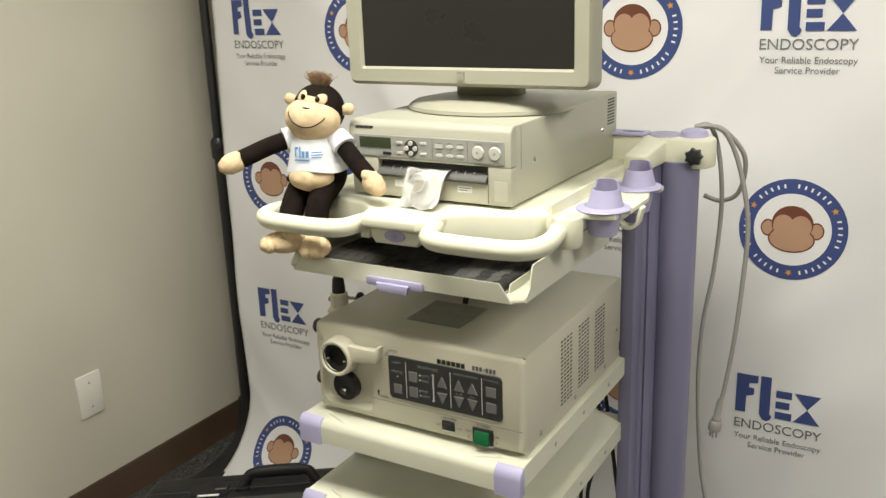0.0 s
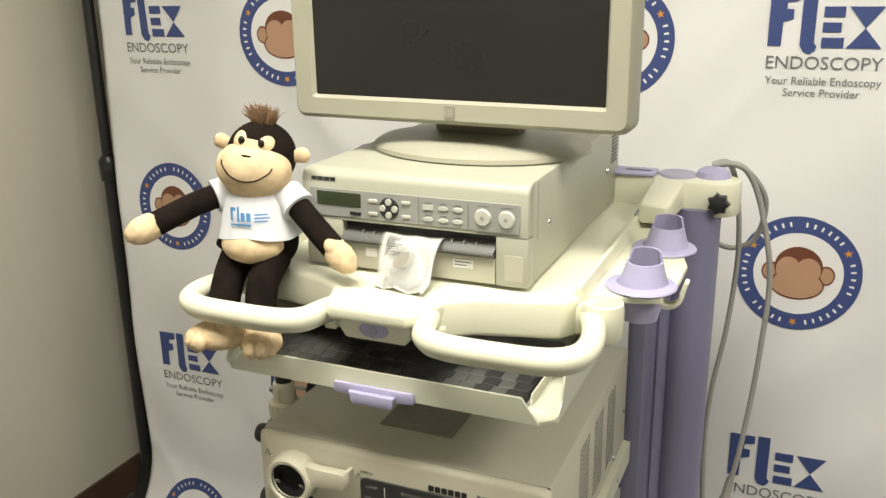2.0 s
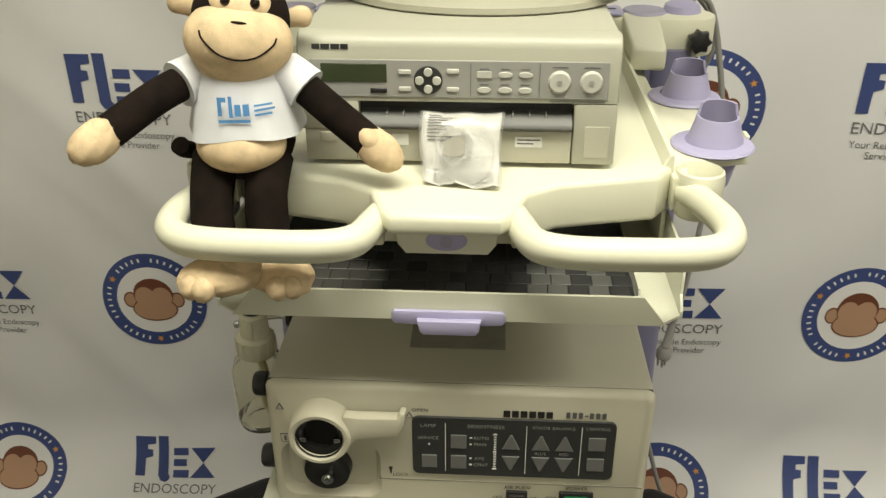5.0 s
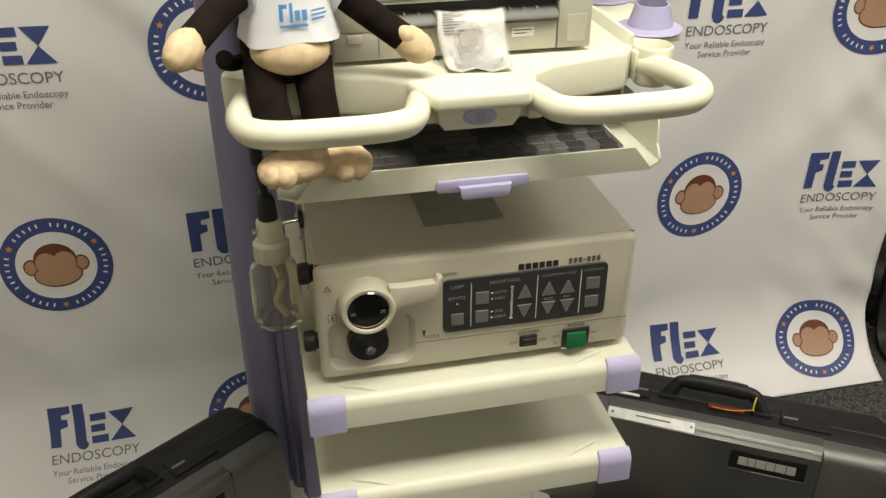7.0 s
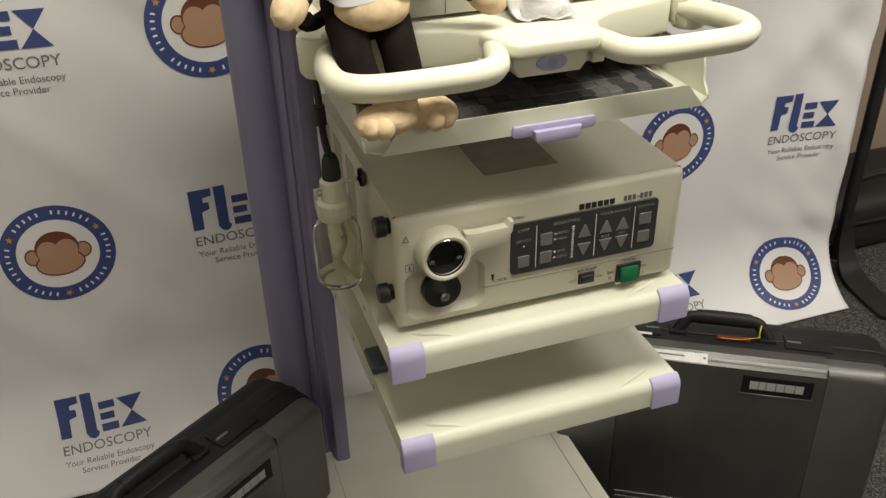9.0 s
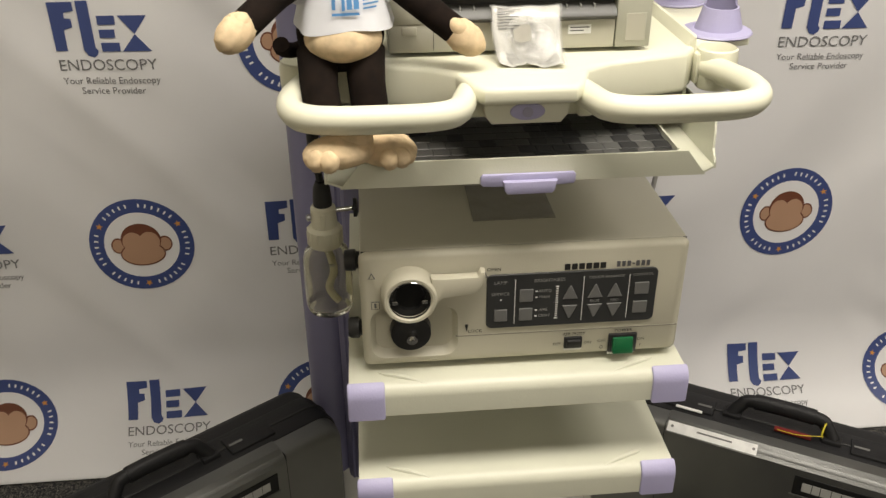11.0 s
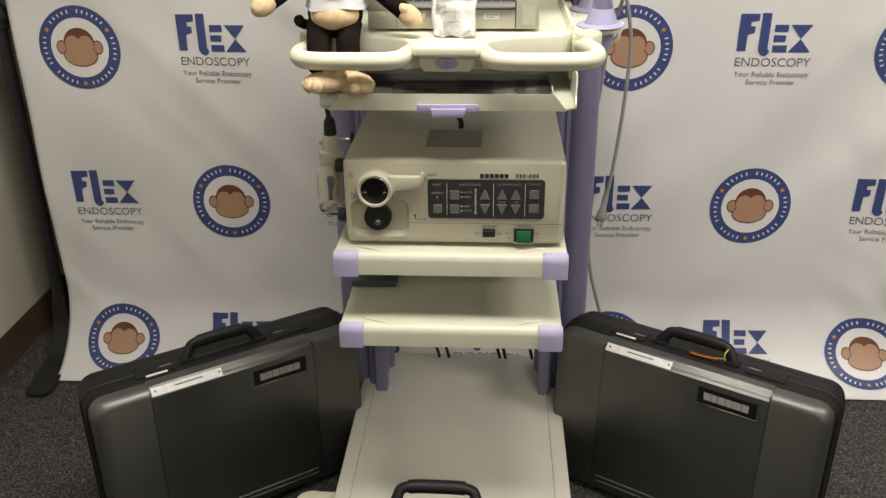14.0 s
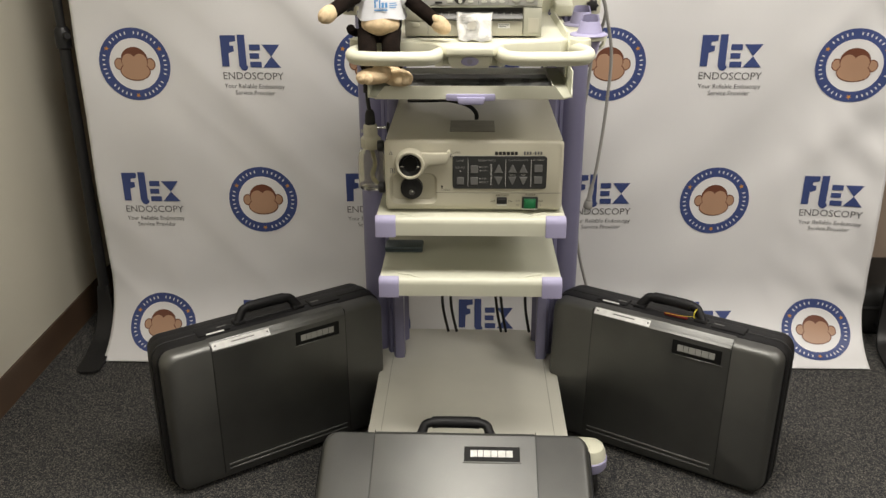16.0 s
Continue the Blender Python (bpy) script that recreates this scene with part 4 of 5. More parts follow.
# switches
sw = part("air_pump_switch", box(PX(904), PX(982), -0.003, 0.001, PZ(450), PZ(402), 0.001), RUBBER, bezel)
part("rocker", turn(box(-0.008, 0.008, -0.002, 0.002, -0.005, 0.005, 0.0012), pose(PX(943), -0.0035, PZ(426), 8, 0, 0)), RUBBER, sw)
part("label_strip", box(PX(905), PX(980), -0.0008, 0.001, PZ(462), PZ(452)), WHITEINK, bezel)
sw = part("power_switch", box(PX(1097), PX(1220), -0.0035, 0.001, PZ(478), PZ(398), 0.001), BLACK, bezel)
part("rocker", turn(box(-0.0125, 0.0125, -0.005, 0.002, -0.011, 0.0105, 0.0015), pose(PX(1157), -0.0035, PZ(442), -9, 0, 0)), GREEN, sw)
part("label_strip", box(PX(1098), PX(1215), -0.0008, 0.001, PZ(490), PZ(480)), WHITEINK, bezel)
for kz in (0.925, 0.832):
    part("side_knob", lathe([(0, 0.019), (0.0105, 0.0185), (0.0125, 0.016), (0.0128, 0.006), (0.010, 0.004), (0.010, 0.0)], 20, pose(EX0 + 0.002, 0.026, kz, 0, -90, 0)), BLACK, epk)

# ---- colour printer ----
pr = thing("photo_printer", "beige medical photo printer with grey control strip", "printer")
QX0, QX1, QY, QZ0, QZ1 = -0.138, 0.149, 0.073, 1.149, 1.269
part("housing", box(QX0 + 0.001, QX1 - 0.001, QY + 0.016, 0.525, QZ0, QZ1 - 0.0005, 0.003), PRINT, pr)
fr = part("front_panel", prism([(QY, 1.2085), (QY, QZ1 - 0.012), (QY + 0.004, QZ1 - 0.004), (QY + 0.012, QZ1), (QY + 0.019, QZ1), (QY + 0.019, 1.2085)], QX0, QX1, 0.0015, 1, axis="x"), PRINT, pr)
part("lower_front", box(QX0 + 0.002, 0.1095, QY + 0.001, QY + 0.018, QZ0 + 0.001, 1.181, 0.0015), PRINTF, pr)
part("slot_back", box(QX0 + 0.002, QX1 - 0.04, QY + 0.012, QY + 0.0185, 1.181, 1.209), BLACK, pr)
part("slot_side", box(QX0, -0.085, QY, QY + 0.018, 1.181, 1.2085, 0.001), PRINTF, pr)
# grey paper tray; the slot's shade is put into its dark colour
part("slot_tray", prism([(QY - 0.006, 1.186), (QY - 0.004, 1.190), (QY + 0.013, 1.199), (QY + 0.013, 1.188), (QY, 1.1815)], -0.084, 0.109, axis="x"), mat("shaded_slot_plastic", (0.085, 0.085, 0.08), 0.45), pr)
for x in (-0.06, -0.045, 0.055, 0.07, 0.085):
    part("tray_rib", box(x, x + 0.0012, QY + 0.002, QY + 0.013, 1.190, 1.1975), STRIP, pr)
door = part("side_door", box(0.1105, QX1, QY, QY + 0.018, QZ0 + 0.001, 1.2078, 0.0015), PRINT, pr)
part("door_recess", box(0.121, 0.143, QY - 0.0006, QY + 0.001, 1.157, 1.187, 0.0003, 1), PRINTF, door)
st = part("control_strip", box(-0.127, 0.139, QY - 0.0012, QY + 0.001, 1.2125, 1.2465, 0.0005, 1), STRIP, fr)
part("display", box(-0.117, -0.058, QY - 0.0022, QY, 1.2265, 1.243, 0.0004, 1), LCD, st)
part("power_key", box(-0.073, -0.058, QY - 0.0026, QY, 1.2165, 1.2208, 0.0006, 1), BLACK, st)
for a, b_ in ((-0.042, 1.236), (-0.042, 1.2205), (0.001, 1.237), (0.001, 1.2205)):
    part("strip_button", box(a - 0.0055, a + 0.0055, QY - 0.003, QY, b_ - 0.002, b_ + 0.002, 0.0007, 1), BUTTON, st)
part("nav_ring", lathe([(0, 0.001), (0.0125, 0.001), (0.013, 0)], 30, FRONT(-0.021, QY - 0.0012, 1.2285)), PANEL, st)
for a in (0, 90, 180, 270):
    part("nav_button", lathe([(0, 0.0026), (0.0036, 0.0022), (0.004, 0)], 16, FRONT(-0.021 + 0.0078 * math.cos(radians(a)), QY - 0.0021, 1.2285 + 0.0078 * math.sin(radians(a)))), BUTTON, st)
for i, a in enumerate((0.029, 0.0475, 0.0655)):
    for j, b_ in enumerate((1.2345, 1.2205)):
        part("strip_button", turn(prism(disc(0, 0, 0.0062, 0.0027, 18), 0, 0.0016, 0.0004, 1) if (i or j) else prism(rounded(-0.0065, 0.0065, -0.0028, 0.0028, 0.001, 2), 0, 0.0016), FRONT(a, QY - 0.0012, b_)), BUTTON, st)
        part("button_caption", box(a - 0.004, a + 0.004, QY - 0.0016, QY, b_ + 0.0045, b_ + 0.0053), GREYINK, st)
for a in (0.017, 0.078):
    part("divider", box(a - 0.0003, a + 0.0003, QY - 0.0016, QY, 1.2145, 1.2445), GREYINK, st)
for a in (0.0955, 0.1235):
    part("round_button", lathe([(0, 0.003), (0.0085, 0.0028), (0.0098, 0.0015), (0.0102, 0)], 32, FRONT(a, QY - 0.0012, 1.2285)), BUTTON, st)
    part("button_symbol", turn(prism(rounded(-0.0022, 0.0022, -0.0022, 0.0022, 0.0012, 2), 0, 0.0004), FRONT(a, QY - 0.0042, 1.2285)), STRIP, st)
    part("button_caption", box(a - 0.007, a + 0.007, QY - 0.0016, QY, 1.2412, 1.2420), GREYINK, st)
x = -0.124
for w in (0.0068, 0.0076, 0.0076, 0.0066):
    part("wordmark_bar", box(x, x + w, QY - 0.0006, QY + 0.001, 1.2555, 1.2598), BLACKINK, fr)
    x += w + 0.0012
part("model_bar", box(0.088, 0.137, QY - 0.0005, QY + 0.001, 1.2098, 1.2107), GREYINK, fr)
part("notice_label", box(0.058, 0.083, QY + 0.0004, QY + 0.002, 1.166, 1.176), TAGC, pr)
for i in range(2):
    part("notice_bar", box(0.060, 0.081 - 0.006 * i, QY + 0.0001, QY + 0.002, 1.1725 - 0.0035 * i, 1.1737 - 0.0035 * i), GREYINK, pr)
part("notice_label", box(-0.055, -0.040, QY + 0.0004, QY + 0.002, 1.166, 1.177), TAGC, pr)
part("latch", box(-0.122, -0.106, QY - 0.0005, QY + 0.002, 1.169, 1.178, 0.001), PRINTF, pr)
part("latch_seam", box(-0.0885, -0.0879, QY + 0.0005, QY + 0.003, QZ0 + 0.003, 1.18), PANEL, pr)
b = None
for i in range(9):
    b = box(QX1 - 0.0015, QX1 - 0.0002, 0.475, 0.507, 1.213 + i * 0.0055, 1.2155 + i * 0.0055, bm=b)
part("vent_grille", b, PANEL, pr, smooth=False)
for y, z in ((0.155, 1.207), (0.45, 1.207)):
    part("screw", lathe([(0, 0.002), (0.004, 0.0012), (0.0048, 0)], 14, pose(QX1 - 0.001, y, z, 0, 90, 0)), CHROME, pr)
part("panel_seam", box(QX1 - 0.0014, QX1 - 0.0007, 0.108, 0.109, 1.2, QZ1 - 0.003), GREYB, pr)

# printed card in a clear, creased packet, leaning out of the slot
ph = thing("photo_print", "white printed card in creased clear packet, in printer slot", "photo print")
PK = [Vector((0, p, q)) for p, q in ((0.082, 1.196), (0.071, 1.1975), (0.062, 1.191), (0.054, 1.178), (0.046, 1.164), (0.036, 1.152), (0.021, 1.1472))]
PKC = spline(PK, 4)


def packet(u, v, lift=0.0):
    """Point of the packet: u across from -1 to 1, v down from 0 to 1."""
    k = min(v, 0.999) * (len(PKC) - 1)
    i = int(k)
    c = PKC[i].lerp(PKC[i + 1], k - i)
    d = (PKC[i + 1] - PKC[i]).normalized()
    out = Vector((0, d.z, -d.y)) if d.z < 0 else Vector((0, -0.4, 0.9))
    crease = 0.0011 * math.sin(7 * u + 9 * v) + 0.0009 * math.sin(13 * v - 6 * u + 1) + 0.0007 * math.sin(21 * u + 4 * v)
    x = 0.0085 + 0.0015 * v + u * (0.039 - 0.0035 * v) + 0.001 * math.sin(9 * v)
    return Vector((x, c.y - 0.006 * v * u, c.z)) + out * (lift + crease * (0.3 + v) - 0.0015 * (1 - u * u)) + Vector((0, 0, max(0.0, 0.002 * v)))


def packet_sheet(u0, u1, v0, v1, lift, nu=14, nv=22):
    b = bmesh.new()
    rows = [[b.verts.new(packet(u0 + (u1 - u0) * i / nu, v0 + (v1 - v0) * j / nv, lift)) for i in range(nu + 1)] for j in range(nv + 1)]
    for p, q in zip(rows, rows[1:]):
        for i in range(nu):
            b.faces.new((p[i], p[i + 1], q[i + 1], q[i]))
    return b


def sheet_part(name, b, m):
    ob = part(name, b, m, ph)
    sol = ob.modifiers.new("thickness", "SOLIDIFY")
    sol.thickness = 0.0003
    return ob


sheet_part("card", packet_sheet(-0.94, 0.94, 0.0, 0.97, 0.0), PAPER)
sheet_part("wrapping", packet_sheet(-1.0, 1.0, 0.08, 1.0, 0.0016), FILM)
for i in range(9):
    sheet_part("print_line", packet_sheet(-0.80, -0.80 + 0.32 + 0.14 * ((i * 5) % 3), 0.22 + 0.035 * i, 0.232 + 0.035 * i, 0.0019, 6, 1), GREYB)
for i in range(6):
    sheet_part("print_line", packet_sheet(-0.7, 0.75 - 0.2 * (i % 2), 0.80 + 0.027 * i, 0.809 + 0.027 * i, 0.0019, 10, 1), STRIP)
# clear ring-shaped fitting with its flat flange inside the packet
lie = Matrix.Rotation(radians(50), 4, "X") @ Matrix.Rotation(radians(-7), 4, "Y")
part("flange", turn(lathe([(0.0, 0.0), (0.0225, 0.0), (0.024, 0.0012), (0.0225, 0.0022), (0.0, 0.0015)], 36), Matrix.Translation(packet(0.16, 0.68, 0.002)) @ lie), FILM2, ph)
at = Matrix.Translation(packet(-0.12, 0.56, 0.003)) @ lie
part("clear_ring", lathe([(0.0130, 0.0), (0.0135, 0.009), (0.0150, 0.0105), (0.0168, 0.009), (0.0165, 0.0), (0.0150, -0.001), (0.0130, 0.0)], 32, at), FILM2, ph)
part("ring_insert", turn(prism(rounded(-0.0095, 0.0090, -0.010, 0.0095, 0.005), 0.0, 0.0012), at), LABELG, ph)

# ---- monitor on its foot ----
mon = thing("monitor", "cream flat-screen monitor, switched off, on an oval foot", "monitor", at=pose(0.009, -0.004, 0) @ pose(0.008, 0.2, 0, 0, 0, -1.5) @ pose(-0.008, -0.2, 0))
MX, MW, MZ = 0.008, 0.222, 1.312
out = rounded(MX - MW, MX + MW, MZ, MZ + 0.365, 0.014)
inn = rounded(MX - 0.190, MX + 0.190, MZ + 0.030, MZ + 0.338, 0.002)
b = bmesh.new()
ring = []
for pts, y in ((out, 0.205), (out, 0.178), (rounded(MX - MW + 0.006, MX + MW - 0.006, MZ + 0.006, MZ + 0.359, 0.01), 0.170), (rounded(MX - 0.194, MX + 0.194, MZ + 0.026, MZ + 0.342, 0.004), 0.171), (inn, 0.178)):
    ring.append([b.verts.new((p, y, q)) for p, q in pts])
for p, q in zip(ring, ring[1:]):
    for i in range(len(p)):
        b.faces.new((p[i], p[(i + 1) % len(p)], q[(i + 1) % len(q)], q[i]))
part("bezel", b, MONF, mon)
part("screen", box(MX - 0.191, MX + 0.191, 0.1775, 0.18, MZ + 0.029, MZ + 0.339), SCREEN, mon)
part("back_shell", prism(rounded(MX - 0.2, MX + 0.2, MZ + 0.015, MZ + 0.35, 0.03), 0.182, 0.25, 0.02, 3, axis="y"), MONF, mon)
part("logo_plate", box(MX + 0.001 - 0.0065, MX + 0.001 + 0.0065, 0.1688, 0.171, MZ + 0.008, MZ + 0.024), LABELG, mon)
for i in range(3):
    part("logo_bar", box(MX - 0.0035 + 0.0036 * i - 0.001, MX - 0.0035 + 0.0036 * i + 0.001, 0.1684, 0.170, MZ + 0.0105, MZ + 0.0205), MONF, mon)
foot = part("stand_foot", lathe([(0, 0.024), (0.05, 0.024), (0.09, 0.0215), (0.118, 0.015), (0.127, 0.008), (0.128, 0.002), (0.125, 0.0)], 48), MONF, mon)
for v in foot.data.vertices:
    v.co = (v.co.x * 1.15 + 0.012, v.co.y * 0.9 + 0.262, v.co.z * 0.9 + QZ1)
part("stand_neck", prism(rounded(MX - 0.06, MX + 0.06, 0.245, 0.295, 0.02), QZ1 + 0.02, MZ + 0.14, 0.004), MONF, mon)
part("hinge", tube([(MX - 0.06, 0.245, MZ + 0.02), (MX + 0.06, 0.245, MZ + 0.02)], 0.018, 16), BLACK, mon)

# ---- plush toy sitting in the handle: one plain mesh ----
def plush():
    D, T, H, S, I, E_ = range(6)
    yaw = Matrix.Rotation(radians(12.5), 4, "Z")
    hc = Vector((-0.183, 0.058, 1.286))
    hp = lambda x, y, z: hc + (yaw @ Vector((x, y, z)))
    b = ball(hc + Vector((0, 0.003, 0.001)), (0.0425, 0.041, 0.042), yaw, n=28, mi=D)
    for s in (-1, 1):
        ball(hp(s * 0.0125, -0.006, 0.0185), (0.0170, 0.0272, 0.0168), yaw, n=24, bm=b, mi=T)  # brow patches, nearly flush
    ball(hp(0, -0.006, 0.0165), (0.031, 0.0302, 0.0170), yaw, n=28, bm=b, mi=T)
    MY, MZ_, MX_, MD, MH = -0.0185, -0.0112, 0.0465, 0.0355, 0.0345                        # muzzle
    on = lambda x, z, o=0.0004: hp(x, MY - o - MD * math.sqrt(max(0.04, 1 - (x / MX_) ** 2 - ((z - MZ_) / MH) ** 2)), z)
    ball(hp(0, MY, MZ_), (MX_, MD, MH), yaw, n=28, bm=b, mi=T)
    ball(hp(0, -0.012, -0.026), (0.039, 0.035, 0.029), yaw, n=20, bm=b, mi=T)
    for s in (-1, 1):
        ball(hp(s * 0.0122, -0.0318, 0.0250), (0.0042, 0.0030, 0.0053), yaw, 12, b, E_)
        tube(spline([hp(s * 0.038, 0.006, 0.004), hp(s * 0.050, 0.004, 0.009), hp(s * 0.0615, 0.002, 0.011)], 4), [0.007, 0.0075, 0.008, 0.0088, 0.0096, 0.0098, 0.0092, 0.007, 0.0025], 16, bm=b, mi=T, squash=(0.55, 1.0))
    tube([on(x, 0.0112) for x in (-0.0062, -0.003, 0, 0.003, 0.0062)], [0.0006, 0.0012, 0.0014, 0.0012, 0.0006], 6, bm=b, mi=D)
    tube(spline([on(x, z) for x, z in ((-0.0315, 0.0005), (-0.0285, -0.0055), (-0.016, -0.0148), (0, -0.0182), (0.016, -0.0148), (0.0285, -0.0055), (0.0315, 0.0005))], 6), 0.0009, 6, bm=b, mi=D)
    rng = random.Random(4)
    for _ in range(520):                                                                # tuft of hair
        a, r = rng.uniform(0, 6.28), 0.012 * math.sqrt(rng.uniform(0, 1))
        p = hp(r * math.cos(a), 0.006 + r * math.sin(a), 0.037)
        q = p + yaw @ Vector((r * 0.7 * math.cos(a) - 0.005 + rng.uniform(-0.008, 0.008), 0.004 + rng.uniform(-0.012, 0.012), rng.uniform(0.010, 0.024)))
        mid = (p + q) / 2 + Vector((rng.uniform(-0.003, 0.003), 0, 0.003))
        tube([p, mid, q], [0.0007, 0.0005, 0.00015], 4, bm=b, mi=H)
    for v in b.verts:
        v.co = hc + Matrix.Rotation(radians(9), 3, "Y") @ ((v.co - hc) * 0.975)
    # body, shirt with sleeves, belly
    ball((-0.190, 0.060, 1.184), (0.0455, 0.041, 0.044), bm=b, mi=D)
    ball((-0.187, 0.036, 1.184), (0.0395, 0.0345, 0.0250), bm=b, mi=T)
    prof = [(0.0, 0.066), (0.022, 0.064), (0.034, 0.056), (0.040, 0.042), (0.0435, 0.025), (0.047, 0.008), (0.049, 0.0), (0.0475, 0.0005), (0.045, 0.010)]
    c = lathe(prof, 40)
    for v in c.verts:
        a = math.atan2(v.co.y, v.co.x)
        k = 1 + (0.035 * math.sin(5 * a + 1) + 0.02 * math.sin(9 * a)) * max(0, 1 - v.co.z / 0.05)
        v.co = (v.co.x * k * 1.04, v.co.y * k * 0.95, v.co.z + 0.003 * math.sin(3 * a) * (v.co.z < 0.02))
    join(b, turn(c, Matrix.Translation((-0.185, 0.052, 1.195)) @ yaw), S)
    for s, sh, el, ha in ((-1, (-0.222, 0.045, 1.243), (-0.248, 0.012, 1.233), (-0.276, -0.030, 1.216)), (1, (-0.143, 0.055, 1.241), (-0.110, 0.044, 1.216), (-0.074, 0.034, 1.189))):
        sh, el, ha = Vector(sh), Vector(el), Vector(ha)
        cen = Vector((-0.185, 0.052, 1.243))
        tube([cen.lerp(sh, 0.4), sh, sh.lerp(el, 0.45)], [0.017, 0.0195, 0.0205], 18, bm=b, mi=S)
        tube(spline([sh.lerp(el, 0.2), el, el.lerp(ha, 0.8), ha], 5), 0.0146, 16, bm=b, mi=D)
        d = (ha - el).normalized()
        rot = d.to_track_quat("X", "Z").to_matrix().to_4x4()
        ball(ha + d * 0.011, (0.0255, 0.0155, 0.0165), rot, 26, b, T)
        ball(ha + d * 0.002 + Vector((0, -0.007, 0.006)), (0.012, 0.009, 0.009), rot, 10, b, T)
    # legs through the handle, feet turned outwards on the tray below
    for hip, knee, ank in (((-0.214, 0.044, 1.168), (-0.211, 0.012, 1.140), (-0.203, -0.018, 1.104)), ((-0.166, 0.046, 1.166), (-0.163, 0.014, 1.140), (-0.156, -0.010, 1.098))):
        tube(spline([hip, knee, ank], 6), [0.0215, 0.0210, 0.0206, 0.0202, 0.0198, 0.0195] + [0.019] * 7, 18, bm=b, mi=D)
    for p, r, a, e in (((-0.192, -0.046, 1.0895), (0.036, 0.0215, 0.0165), 10, -1), ((-0.147, -0.026, 1.083), (0.034, 0.023, 0.0175), -20, 1)):
        m = Matrix.Rotation(radians(a), 4, "Z")
        ball(p, r, m, 26, b, T)
        ball(Vector(p) + m @ Vector((-e * 0.016, 0.006, 0.008)), (0.020, 0.019, 0.017), m, 20, b, T)
        for k in range(4):
            t = radians(-62 + 34 * k)
            off = m @ Vector((e * r[0] * 0.74 * math.cos(t), -0.006 + r[1] * 0.72 * math.sin(t), -0.002))
            ball(Vector(p) + off, (0.0098, 0.0092, 0.0112), m, 16, b, T)
    tube(spline([(-0.215, 0.085, 1.17), (-0.238, 0.085, 1.158), (-0.250, 0.070, 1.164), (-0.252, 0.060, 1.172)], 5), 0.009, 12, bm=b, mi=D)
    # print on the shirt as plain bars
    def bar(x, z, w, h):
        pts = []
        for px, pz in ((x, z), (x + w, z), (x + w, z + h), (x, z + h)):
            r = 0.0455 + 0.0025 * (1 - (pz + 0.01) / 0.04)
            a = px / 0.047
            q = Matrix.Translation((-0.185, 0.052, 1.195)) @ yaw @ Vector((r * 1.06 * math.sin(a), -r * 0.985 * math.cos(a), pz))
            pts.append(b.verts.new(q))
        f = b.faces.new(pts)
        f.material_index = I
    for x, z, w, h in ((-0.020, 0.024, 0.0036, 0.016), (-0.0164, 0.036, 0.004, 0.004), (-0.0105, 0.023, 0.003, 0.018), (-0.0058, 0.024, 0.005, 0.010), (0.0008, 0.024, 0.0052, 0.010),
                       (0.010, 0.031, 0.016, 0.0018), (0.010, 0.027, 0.018, 0.0018), (0.010, 0.023, 0.015, 0.0018), (-0.020, 0.018, 0.026, 0.0026)):
        bar(x, z, w, h)
    b.normal_update()
    for v in b.verts:                                                                   # lumpy pile of the tan plush
        if v.link_faces and v.link_faces[0].material_index == T and (v.co.z < 1.112 or abs(v.co.x + 0.185) > 0.055 and v.co.z < 1.25):
            x, y, z = v.co * 1000
            k = 0.5 if z > 1240 else 1.0
            v.co += v.normal * k * 0.00042 * (math.sin(0.9 * x + 0.5 * y) * math.sin(1.0 * z + 0.4 * x) + 0.8 * math.sin(0.45 * y - 0.5 * z + 0.3 * x) + 0.5 * math.sin(1.9 * x + 1.3 * z))
    for v in b.verts:
        if v.co.z > 1.12:
            v.co += Vector((0.004, -0.008, -0.002)) * min(1.0, (v.co.z - 1.12) / 0.05)
    return part("plush_toy", b, (FURD, FURT, HAIRM, SHIRT, SHIRTINK, EYE))


tagged(plush(), "dark brown plush toy in white shirt, seated in cart handle", "plush toy")


